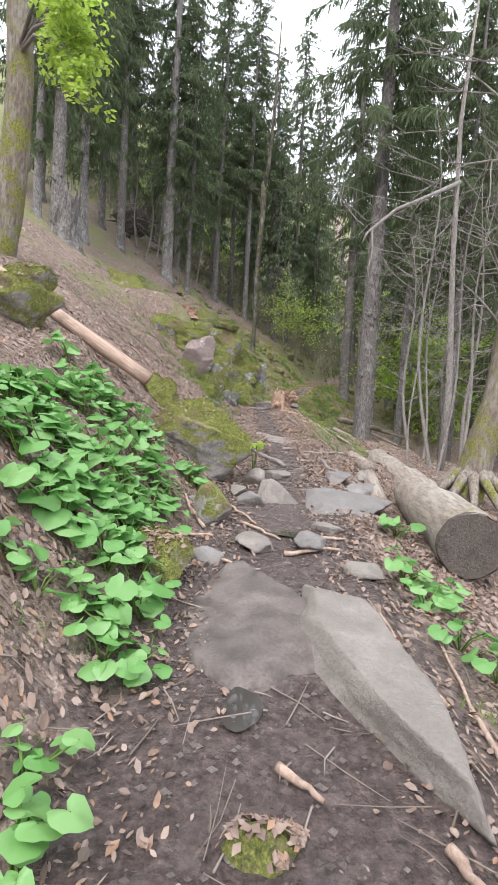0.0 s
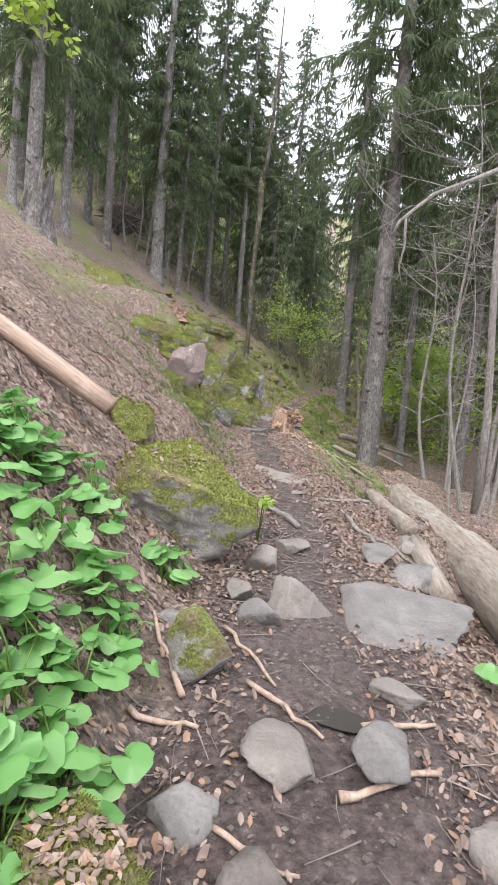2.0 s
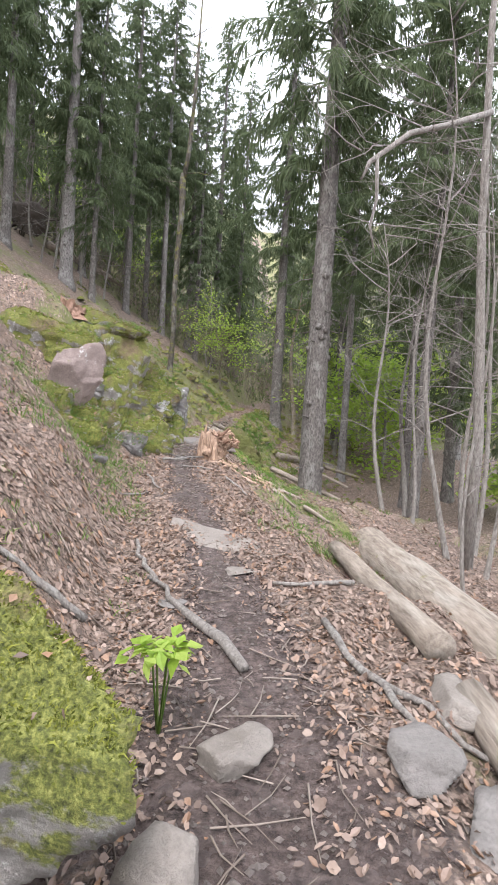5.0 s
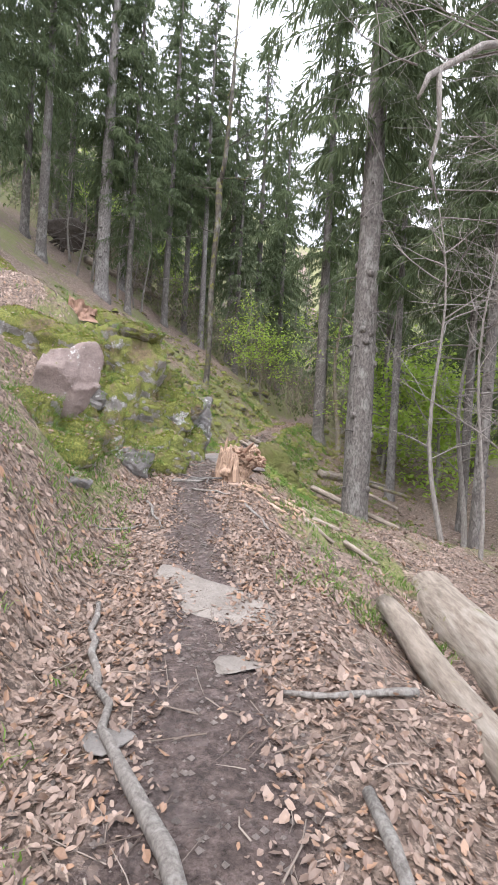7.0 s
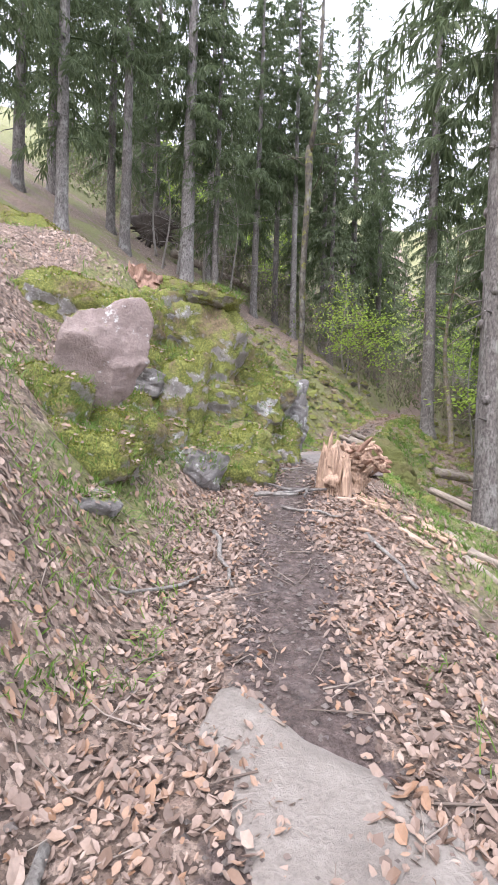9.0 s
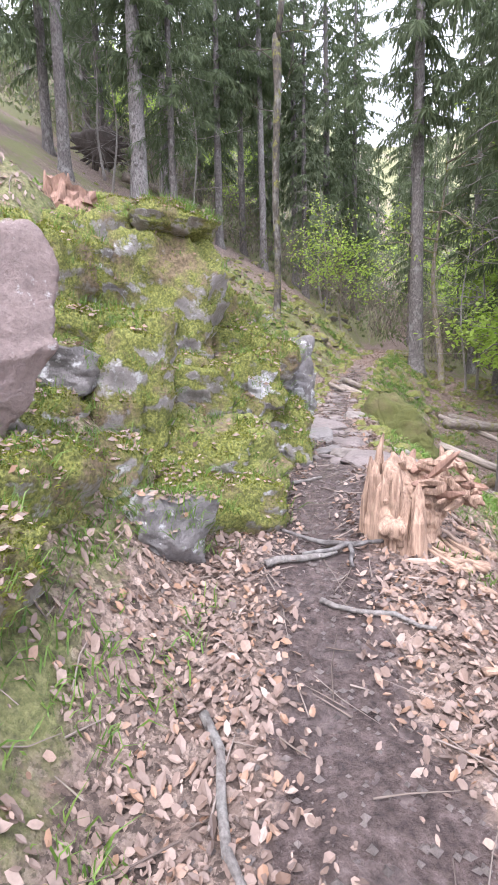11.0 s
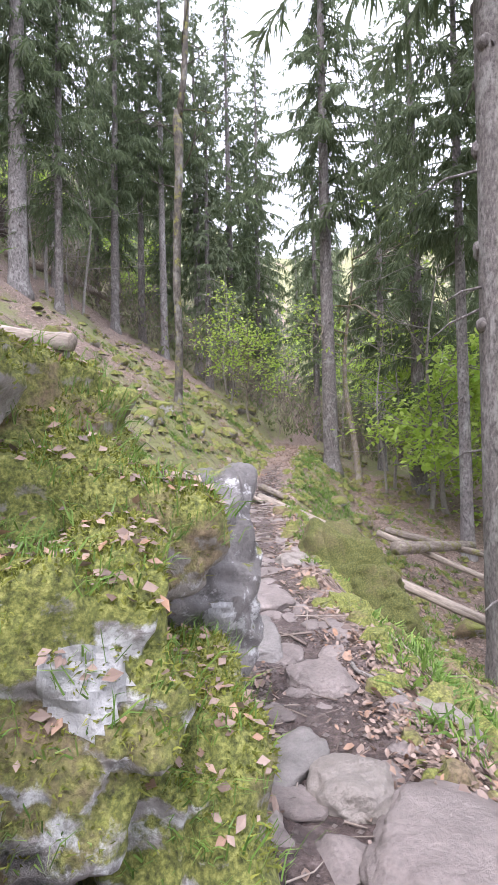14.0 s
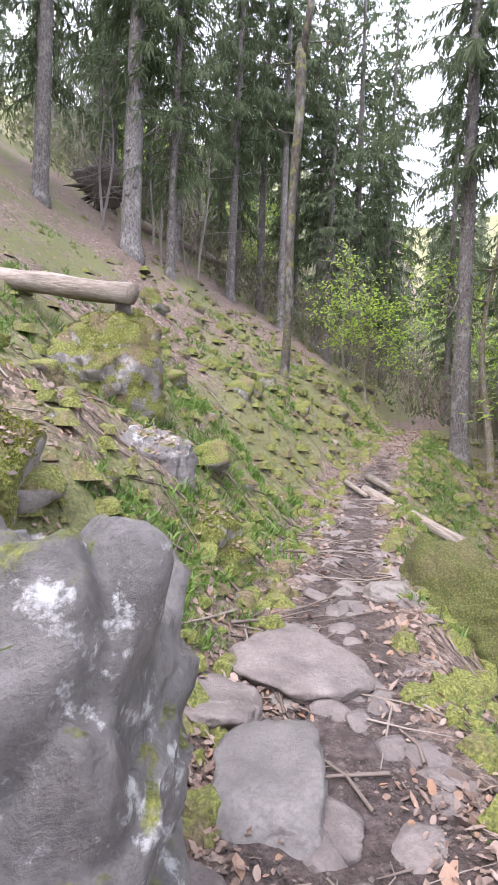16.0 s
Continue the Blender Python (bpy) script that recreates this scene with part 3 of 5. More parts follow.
for i, (x, y) in enumerate(spots):
    m = pose(x, y, ground_z(x, y) - 0.2, 0, 0, rnd.uniform(0, 360))
    if i == 0:
        far_tree.matrix_basis = m
    elif i == 1:
        far_tree2.matrix_basis = m
    else:
        c = copy_thing(rnd.choice((far_tree, far_tree2)), m)
        c.scale = [rnd.uniform(0.65, 1.15)] * 3


def limb(s, p, d, length, radius, depth, rnd, tips, wander=0.35, droop=0.0):
    """A bare limb that forks on."""
    pts, q = [p], p
    for i in range(4):
        d = (d + Vector((rnd.uniform(-1, 1), rnd.uniform(-1, 1), rnd.uniform(-1, 1) - droop)) * wander * 0.5).normalized()
        q = q + d * length / 4
        pts.append(q)
    s.tube(pts, [radius * (1 - 0.14 * i) for i in range(5)], 6 if radius > 0.03 else 4 if radius > 0.012 else 3, cap=False)
    if depth == 0:
        tips.append((pts[-1], d))
        tips.append((pts[2], d))
        return
    for i in range(rnd.choice((2, 3, 3))):
        k = rnd.choice((2, 3, 4))
        nd = (d + Vector((rnd.uniform(-1, 1), rnd.uniform(-1, 1), rnd.uniform(-0.7, 0.8))) * 0.9).normalized()
        limb(s, pts[k], nd, length * rnd.uniform(0.5, 0.8), radius * 0.5, depth - 1, rnd, tips, wander, droop)


def bare_tree(name, seed, total, radius, material, lean=0.05, first=0.35, limbs=12, depth=2, reach=0.16):
    rnd, s, tips = random.Random(seed), Shape(), []
    zs = [-0.3, 0.0, 0.25] + [total * i / 10 for i in range(1, 11)]
    a = rnd.uniform(0, 6.28)
    pts = [Vector((lean * z * math.cos(a) + 0.02 * total * math.sin(z / total * 7 + a), lean * z * math.sin(a) + 0.02 * total * math.sin(z / total * 5), z)) for z in zs]
    s.tube(pts, [radius * (1.25 if z <= 0 else 1 - 0.9 * z / total) for z in zs], 9, True, 0.08, seed)
    for i in range(limbs):
        z = total * rnd.uniform(first, 0.97)
        p = Vector([float(np.interp(z, zs, [q[k] for q in pts])) for k in range(3)])
        az = rnd.uniform(0, 6.28)
        d = Vector((math.cos(az), math.sin(az), rnd.uniform(-0.1, 0.8))).normalized()
        limb(s, p, d, total * reach * rnd.uniform(0.6, 1.3), radius * 0.3, depth, rnd, tips)
    return s.mesh(name, material), tips


def leaf_cloud(name, tips, material, size, count, rnd, spread_by=0.25, flat=0.5):
    s = Shape()
    for p, d in tips:
        for i in range(count):
            q = p + Vector((rnd.uniform(-1, 1), rnd.uniform(-1, 1), rnd.uniform(-flat, flat))) * spread_by
            f = Vector((rnd.uniform(-1, 1), rnd.uniform(-1, 1), rnd.uniform(-0.6, 0.2))).normalized()
            w = f.cross(Vector((rnd.uniform(-0.4, 0.4), rnd.uniform(-0.4, 0.4), 1))).normalized()
            k = size * rnd.uniform(0.7, 1.3)
            s.blade(q, f, w, k, k * 0.32, 0.15)
    return s.mesh(name, material, False)


def bare_sapling(x, y, seed, total, radius, label, material=None, lean=0.05, first=0.3, limbs=12, depth=2, reach=0.16):
    me, tips = bare_tree("bare_sapling", seed, total, radius, material or BARK_GREY, lean, first, limbs, depth, reach)
    return thing("bare_sapling", me, label, "tree", at=(x, y, ground_z(x, y)))


def broadleaf(x, y, seed, total, radius, label, leaf=0.3, count=14, lean=0.05, bark=None, first=0.3, limbs=12, depth=1, reach=0.28, around=0.5):
    me, tips = bare_tree("trunk", seed, total, radius, bark or BARK_MOSS, lean, first, limbs, depth, reach)
    t = thing("beech_tree", me, label, "tree", at=(x, y, ground_z(x, y)))
    part("crown", leaf_cloud("crown", tips, BEECH, leaf, count, random.Random(seed), around), t, "bright light green young leaves")
    return t


# ---- bare and young trees ----


def dead_limb_tree():
    s = Shape()
    s.tube([(0, 0, -0.3), (0.05, 0, 2), (-0.1, 0.05, 5), (-0.2, 0, 8), (0, 0, 11)], [0.09, 0.075, 0.06, 0.045, 0.015], 9, True, 0.06, 1)
    t = thing("bare_sapling", s.mesh("trunk", BARK_GREY), "slim leafless tree with a pale broken hanging limb", "tree", at=(4.5, 12.2, ground_z(4.5, 12.2)))
    s, rn, tips = Shape(), random.Random(2), []
    z0 = ground_z(4.5, 12.2)
    s.tube([(-0.1, 0, 6.6 - z0), (-0.9, -0.4, 6.1 - z0), (-1.7, -0.9, 5.6 - z0), (-2.35, -1.35, 4.95 - z0), (-2.45, -1.4, 4.72 - z0)], [0.045, 0.04, 0.034, 0.026, 0.01], 7, True, 0.12, 4)
    s.tube([(-2.25, -1.3, 5.05 - z0), (-2.2, -1.25, 4.6 - z0), (-2.28, -1.3, 4.25 - z0), (-2.2, -1.3, 3.95 - z0)], [0.022, 0.018, 0.016, 0.005], 6, True, 0.15, 5)
    for i in range(9):
        p = Vector((-0.3 * i, -0.15 * i, 6.5 - 0.17 * i - z0))
        limb(s, p, Vector((rn.uniform(-1, 0.3), rn.uniform(-1, 1), rn.uniform(-0.6, 0.6))).normalized(), 1.1, 0.012, 2, rn, tips)
    part("limb", s.mesh("limb", BARK_GREY), t, "pale broken dead limb")


dead_limb_tree()
GREY_SHRUB = "leafless grey sapling with fine bare twigs"
for i, (x, y, h, r, dp) in enumerate(((3.1, 9.8, 4.6, 0.022, 3), (4.3, 12.6, 8.5, 0.045, 3), (4.0, 10.9, 6.5, 0.03, 3), (5.4, 13.5, 8, 0.05, 3), (5.0, 15.2, 7, 0.04, 3), (6.2, 12.2, 7, 0.04, 3), (5.2, 17, 7, 0.06, 2), (6.4, 15.3, 8, 0.06, 2), (8.3, 22.6, 9, 0.1, 2), (9.0, 33, 10, 0.1, 2), (12, 40, 11, 0.1, 2))):
    bare_sapling(x, y, 300 + i, h, r, GREY_SHRUB, None, 0.06, 0.2, 15, dp, 0.17)
sapling = [bare_sapling(-9 + 1.6 * i, 40 + 2.5 * (i % 3), 320 + i, 7 + i, 0.07, GREY_SHRUB, None, 0.04, 0.15, 12, 2, 0.2) for i in range(4)]
rnd = random.Random(8)
for i in range(50):
    y = rnd.uniform(34, 75)
    x = trail_x(y) + rnd.choice((-1, -1, 1)) * rnd.uniform(1.5, 0.45 * y)
    copy_thing(rnd.choice(sapling), pose(x, y, ground_z(x, y) - 0.1, 0, 0, rnd.uniform(0, 360))).scale = [rnd.uniform(0.6, 1.2)] * 3


def snapped_tree():
    """The thin mottled trunk with a thick mossy knee and a paler stem above it."""
    s = Shape()
    zs = [-0.4, 0, 0.4, 2, 4, 6, 8, 9, 9.5, 9.9]
    s.tube([(0.012 * z + 0.05 * math.sin(z), 0.03 * math.sin(z * 1.3), z) for z in zs], [0.2, 0.16, 0.135, 0.125, 0.125, 0.13, 0.14, 0.17, 0.16, 0.09], 12, True, 0.08, 3)
    t = thing("beech_tree", s.mesh("trunk", BARK_SPOT), "slender mottled mossy trunk with a thick knee and bare forks", "tree", at=(0.0, 32.4, 4.55))
    s = Shape()
    s.tube([(0.12, 0, 9.3), (0.35, 0, 11), (0.5, 0.05, 14), (0.6, 0, 19)], [0.12, 0.11, 0.09, 0.03], 9)
    tips, rn = [], random.Random(4)
    for i in range(14):
        z = rn.uniform(6, 18)
        limb(s, Vector((0.3, 0, z)), Vector((rn.uniform(-1, 1), rn.uniform(-1, 1), 0.4)).normalized(), 1.4, 0.03, 1, rn, tips)
    part("stem", s.mesh("stem", BARK_SPOT), t, "pale grey upper stem with thin bare branches")


snapped_tree()
broadleaf(7.6, 37.3, 411, 11, 0.17, "leaning mossy beech with sparse first leaves", 0.18, 5, 0.13, None, 0.45, 10, 2, 0.2)
broadleaf(3.4, 40.5, 401, 5.0, 0.07, "young beech in fresh light green leaf", 0.17, 9, 0.02, None, 0.25, 40, 1, 0.3, 0.38)
for i, (x, y, h) in enumerate(((24, 52, 8), (19, 46, 7), (29, 60, 9), (15, 54, 8), (23, 44, 6), (33, 52, 8), (-4, 58, 8), (-12, 56, 8), (12, 62, 8), (20, 66, 9), (14, 24, 4), (10.8, 30.5, 5), (9.4, 32.5, 5), (12.6, 34.5, 6), (11.2, 39.5, 6), (15.5, 38, 7))):
    broadleaf(x, y, 420 + i, h, 0.11, "young broadleaf tree in pale spring leaf", 0.26, 26, 0.04, BARK_GREY, 0.15, 16, 1, 0.3, 0.9)


def mossy_beech():
    """The old beech above the bank, with one leafy branch hanging over the slope."""
    x, y = -4.75, 10.3
    s = Shape()
    s.tube([(-0.35, 0, -0.5), (-0.15, 0, 0.0), (0.0, 0, 0.7), (0.12, 0, 1.8), (0.16, 0.05, 3.2), (0.05, 0.1, 5.5), (-0.1, 0, 9), (0.2, 0, 14)],
           [0.42, 0.33, 0.27, 0.25, 0.24, 0.22, 0.18, 0.05], 16, True, 0.06, 2)
    t = thing("beech_tree", s.mesh("trunk", BARK_FUR), "old beech with a bent trunk furred with yellow-green moss", "tree", at=(x, y, ground_z(x, y)))
    s, rn, tips = Shape(), random.Random(12), []
    start = Vector((0.1, 0.05, 3.6))
    for i in range(6):
        goal = Vector((2.0 + 0.35 * rn.uniform(-1, 1.4), -1.9 + 0.9 * rn.uniform(-1, 1), 2.5 + 0.9 * rn.uniform(-1, 1)))
        m = start.lerp(goal, 0.55) + Vector((0, 0, 0.7))
        s.tube([start, start.lerp(m, 0.5) + Vector((0, 0, 0.2)), m, m.lerp(goal, 0.6), goal], [0.05, 0.035, 0.02, 0.012, 0.005], 5)
        for k in range(10):
            a = m.lerp(goal, rn.uniform(0.1, 1))
            e = a + Vector((rn.uniform(-0.3, 0.5), rn.uniform(-0.4, 0.4), rn.uniform(-0.55, 0.05)))
            s.tube([a, a.lerp(e, 0.5) + Vector((0, 0, 0.04)), e], [0.008, 0.006, 0.003], 3, False)
            for j in range(3):
                tips.append((a.lerp(e, (j + 1) / 3), Vector((0, 0, -1))))
    b = part("branch", s.mesh("branch", BARK_GREY), t)
    part("leaves", leaf_cloud("leaves", tips, BEECH, 0.11, 11, rn, 0.12, 1.0), b, "fresh light green beech leaves")


mossy_beech()


def rooty_tree():
    """The mossy leaning trunk right of the log, on a mound of its own roots."""
    s = Shape()
    s.tube([(-0.25, 0, -0.4), (-0.1, 0, 0.05), (0.05, 0, 0.6), (0.3, 0.1, 1.6), (0.5, 0.2, 3), (0.75, 0.3, 6), (1.2, 0.3, 11)], [0.42, 0.32, 0.24, 0.2, 0.18, 0.14, 0.04], 14, True, 0.12, 5)
    t = thing("beech_tree", s.mesh("trunk", BARK_FUR), "leaning mossy beech on spreading roots", "tree", at=(3.75, 8.7, ground_z(3.75, 8.7) + 0.05))
    rn, tips = random.Random(3), []
    for i in range(7):
        a = 2.2 + i * 0.55
        s = Shape()
        e = Vector((math.cos(a), math.sin(a), 0))
        s.tube([Vector((0, 0, 0.55)), e * 0.3 + Vector((0, 0, 0.35)), e * 0.62 + Vector((0, 0, 0.05)), e * 1.0 + Vector((0, 0, -0.28))], [0.12, 0.09, 0.06, 0.03], 7, True, 0.15, i)
        part("root", s.mesh("root", BARK_MOSS), t)
    s = Shape()
    for i in range(12):
        z = rn.uniform(2.5, 9)
        limb(s, Vector((0.4 + z * 0.06, 0.2, z)), Vector((rn.uniform(-1, 0.6), rn.uniform(-1, 1), 0.3)).normalized(), 1.5, 0.03, 2, rn, tips)
    part("bare_crown", s.mesh("bare_crown", BARK_GREY), t)


rooty_tree()

# ---- boulders and slabs ----
MOSSY = []


def mossy(*a, **k):
    MOSSY.append(rock(*a, **k))
    return MOSSY[-1]


mossy("boulder", (-0.8, 6.95, 0.84), (1.6, 1.3, 1.5), STONE_MOSS, 11, "large moss-grown boulder beside the trail", (0, 8, 20), cells=60, grain=0.09, planes=18, step=0.12)
rock("stone_slab", (0.68, 2.55, 0.10), (0.62, 1.9, 0.62), STONE_DRY, 12, "long pale stone slab set in the muddy trail", (7, 5, 16), 0.38, 44, 0.05, planes=16)
rock("stone_slab", (0.25, 3.0, -0.03), (0.95, 2.3, 0.62), STONE_MUD, 16, "muddy wet rock hump beside the pale slab", (6, -10, 10), 0.62, 34, 0.05)
rock("stone_slab", (1.1, 6.15, 0.27), (1.05, 1.35, 0.5), STONE_WET, 13, "grey flat stone slab crossing the trail", (2, -5, 35), 0.75, 30, 0.03)
rock("stone_slab", (0.55, 10.4, 0.63), (1.35, 1.4, 0.42), STONE_DRY, 14, "cracked flat stone in the trail", (7, 2, 10), 0.6, 36, 0.03)
rock("rock", (0.32, 6.0, 0.3), (0.5, 0.5, 0.55), STONE_DRY, 17, "pale angular rock standing in the trail", (8, 12, 20), 0, 22, 0.03, planes=9)
rock("rock", (0.16, 6.75, 0.42), (0.28, 0.3, 0.34), STONE_DRY, 18, "small pale rock at the boulder's foot", (0, 10, 0), 0, 16, 0.03, planes=9)
rock("rock", (-0.27, 5.1, 0.42), (0.32, 0.3, 0.42), STONE_MOSS, 19, "wedge-shaped stone in the mud with mossy foot", (0, -8, 10), 0, 20, 0.04, planes=8)
mossy("rock", (-0.55, 3.62, 0.3), (0.5, 0.5, 0.5), STONE_MOSS, 20, "rounded rock with yellow moss on its top", (0, 0, 30), 0.8, 24, 0.05)
rock("rock", (-0.2, 1.95, -0.04), (0.45, 0.5, 0.2), STONE_WET, 21, "low grey rock flush with the mud", (0, 0, 10), 0.7, 20, 0.04)
mossy("rock", (0.16, 1.62, -0.03), (0.32, 0.24, 0.24), STONE_MOSS, 22, "small muddy stone with moss on one side", (0, 0, 40), 0, 18, 0.05)
for i, (x, y, a, b, c) in enumerate(((0.15, 4.45, 0.35, 0.4, 0.16), (0.62, 4.5, 0.4, 0.25, 0.18), (1.0, 4.1, 0.3, 0.3, 0.14), (0.1, 5.75, 0.3, 0.25, 0.2), (0.45, 7.35, 0.35, 0.3, 0.16), (1.25, 7.2, 0.4, 0.35, 0.2),
                                     (0.85, 5.0, 0.35, 0.3, 0.12), (-0.3, 4.2, 0.28, 0.3, 0.16), (-0.05, 6.15, 0.3, 0.25, 0.18), (1.55, 6.9, 0.4, 0.5, 0.25), (1.75, 7.7, 0.3, 0.5, 0.2), (-0.45, 5.6, 0.3, 0.2, 0.16), (0.75, 9.55, 0.3, 0.35, 0.05), (0.2, 8.9, 0.2, 0.18, 0.04))):
    rock("rock", (x, y, ground_z(x, y) + c * 0.16), (a, b, c), STONE_WET if i % 2 else STONE_DRY, 40 + i, "flat grey stone bedded in the trail mud", (0, 0, i * 53), 0.8, 14, 0.04, planes=10, group="trail stones")

# the mossy outcrop that the trail rounds
OUT = "outcrop rock grown over with moss and lichen"
for i, (x, y, z, a, b, c, mt, turn) in enumerate((
        (-1.42, 16.4, 2.8, 1.75, 1.6, 1.85, STONE_MOSS, 12), (-0.8, 16.05, 3.66, 0.75, 0.6, 0.3, STONE_GREEN, 20), (-1.6, 15.75, 3.3, 0.9, 0.7, 0.8, STONE_MOSS, 40),
        (-0.8, 15.65, 2.08, 1.25, 0.85, 0.8, STONE_MOSS, 5), (-0.2, 16.15, 2.15, 0.6, 0.65, 0.75, STONE_MOSS, 12), (-0.42, 16.72, 2.5, 0.7, 0.62, 0.6, STONE_GREEN, 30),
        (-0.5, 17.05, 2.88, 0.75, 0.65, 0.6, STONE_GREEN, 55), (-0.02, 16.72, 2.42, 0.52, 0.5, 0.45, STONE_GREEN, 15), (-0.55, 15.05, 1.62, 1.25, 1.0, 0.8, STONE_MOSS, 14),
        (-0.4, 14.55, 1.45, 0.95, 0.6, 0.55, STONE_GREEN, 20), (-0.98, 14.85, 2.1, 0.58, 0.62, 1.2, STONE_MOSS, 8), (-1.2, 15.05, 2.62, 0.8, 0.65, 0.38, STONE_GREEN, 25),
        (-1.4, 14.6, 2.4, 0.7, 0.5, 0.35, STONE_LICHEN, 10), (-1.5, 14.25, 2.0, 0.9, 0.7, 0.7, STONE_MOSS, 60), (-1.8, 15.0, 2.95, 0.95, 0.8, 0.85, STONE_GREEN, 20),
        (-2.4, 15.3, 3.1, 1.3, 1.2, 1.2, STONE_MOSS, 20), (-1.0, 14.15, 1.75, 0.6, 0.45, 0.5, STONE_MOSS, 0), (-0.5, 13.98, 1.5, 0.45, 0.36, 0.42, STONE_LICHEN, 33),
        (-1.2, 12.9, 1.62, 0.75, 0.6, 0.55, STONE_GREEN, 0), (-1.0, 12.25, 1.28, 0.5, 0.45, 0.38, STONE_LICHEN, 33), (-1.65, 13.1, 2.05, 0.7, 0.6, 0.55, STONE_MOSS, 10),
        (-1.25, 11.5, 1.3, 0.42, 0.35, 0.3, STONE_MOSS, 40), (0.1, 16.35, 1.7, 0.5, 0.75, 0.75, STONE_MOSS, 8), (-2.0, 17.4, 3.8, 1.7, 1.3, 0.9, STONE_MOSS, 10), (-1.15, 13.55, 1.75, 0.6, 0.5, 0.5, STONE_GREEN, 70))):
    mossy("outcrop_rock", (x, y, z), (a * 1.08, b * 1.08, c * 1.06), mt, 260 + i, OUT, (0, 5, turn), 0, 46 if a > 1 else 30, 0.06, "rock", 14, "outcrop rocks", 0.05, 0.72)
block = rock("outcrop_rock", (0.08, 17.15, 2.0), (0.78, 0.8, 1.3), STONE_LICHEN, 63, "grey block spotted with white lichen", (0, 3, 12), 0.8, 60, 0.04, planes=12, step=0.04, square=0.6)


def crust(ob, aim, radius, seed):
    """A pale lichen crust lying on the rock's own faces round the point nearest to aim."""
    m, me, q = ob.matrix_basis, ob.data, Shape()
    near = min((m @ p.center for p in me.polygons), key=lambda c: (c - Vector(aim)).length)
    inv = m.inverted()
    centre = inv @ near
    for p in me.polygons:
        d = (p.center - centre).length
        if d < radius * (1 + 0.35 * float(fbm(p.center.x * 6, p.center.y * 6, p.center.z * 6, 2, seed))):
            k = len(q.v)
            for v in p.vertices:
                q.v.append(me.vertices[v].co + me.vertices[v].normal * 0.004)
            q.f.append(tuple(range(k, k + len(p.vertices))))
    part("lichen_crust", q.mesh("lichen_crust", CRUST), ob, "pale whitish lichen crust")


crust(block, (0.16, 16.7, 2.4), 0.15, 3)
crust(MOSSY[7], (-0.02, 15.8, 2.25), 0.1, 5)
crust(block, (0.3, 16.8, 2.1), 0.07, 4)
rock("outcrop_rock", (-1.4, 13.62, 2.45), (0.8, 0.45, 1.15), STONE_PINK, 66, "leaning pinkish slab with lichen spots", (10, 14, 15), 0, 36, 0.04, planes=12, step=0.15)
mossy("boulder", (-3.75, 17.0, 4.65), (2.0, 1.4, 1.1), STONE_MOSS, 73, "flat-topped pale boulder edged with moss", (0, 14, 20), 0.8, 34, 0.07)
mossy("boulder", (-2.9, 6.4, 2.35), (1.0, 0.9, 0.8), STONE_GREEN, 74, "moss-covered boulder on the bank", (0, 0, 20), 0, 30, 0.1)
mossy("boulder", (-3.4, 8.2, 3.1), (1.0, 0.7, 0.5), STONE_GREEN, 75, "moss-covered boulder on the bank", (0, 0, 60), 0, 26, 0.1)
mossy("boulder", (-1.4, 8.4, 1.55), (0.6, 0.55, 0.6), STONE_GREEN, 76, "moss-covered boulder on the leafy slope", (0, 0, 60), 0, 26, 0.1)
mossy("boulder", (-1.75, 22.45, 3.45), (1.35, 1.0, 1.7), STONE_MOSS, 78, "lichen-patched rock under the fallen trunk", (0, 0, 25), 0, 34, 0.08, square=0.6)
mossy("boulder", (-0.75, 21.3, 2.45), (0.75, 0.6, 0.8), STONE_LICHEN, 79, "pale rock with whitish faces on the grassy bank", (0, 10, 15), 0, 30, 0.08, square=0.6)
mossy("boulder", (-0.1, 20.9, 1.75), (0.6, 0.6, 0.75), STONE_MOSS, 82, "grey rock breaking out of the bank by the trail", (0, 0, 50), 0, 28, 0.08, square=0.6)
mossy("boulder", (-1.0, 18.6, 2.5), (1.0, 0.9, 0.8), STONE_MOSS, 77, "pale rock breaking out of the grassy bank", (0, 0, 60), 0, 26, 0.1)
rock("mossy_block", (2.3, 21.35, 0.98), (1.45, 0.6, 1.75), STONE_SLAB, 80, "tilted rock slab thickly covered in green moss", (-20, -20, -25), 0, 56, 0.05, "rock", 9, "", 0.12, 0.62)
mossy("boulder", (3.15, 17.4, 0.1), (0.9, 0.8, 0.6), STONE_GREEN, 81, "mossy boulder below the trail edge", (0, 0, 0), 0, 26, 0.08)

stone_meshes = [rock_mesh("mossy_stone", (1, 0.9, 0.7), STONE_MOSS if i % 2 else STONE_GREEN, 200 + i, 12, 12, 0.08) for i in range(6)]
path_meshes = [rock_mesh("trail_stone", (1, 0.8, 0.35), STONE_DRY if i == 1 else STONE_TRAIL, 220 + i, 9, 10, 0.04, 0.8) for i in range(6)]
rnd = random.Random(21)
for i in range(130):
    y = rnd.uniform(17.5, 48)
    side = -1 if rnd.random() < 0.66 else 1
    x = trail_x(y) + side * (rnd.uniform(0.9, 3.2) + (y - 17) * rnd.uniform(0, 0.25))
    k = 0.14 + 0.5 * rnd.random() ** 2.2 * (1 + (y - 17) / 40)
    t = thing("mossy_stone", rnd.choice(stone_meshes), "loose moss-patched stone on the slope", "stone", "slope stones", at=pose(x, y, ground_z(x, y) + 0.1 * k, 0, 0, rnd.uniform(0, 360)))
    t.scale = (k, k, k)
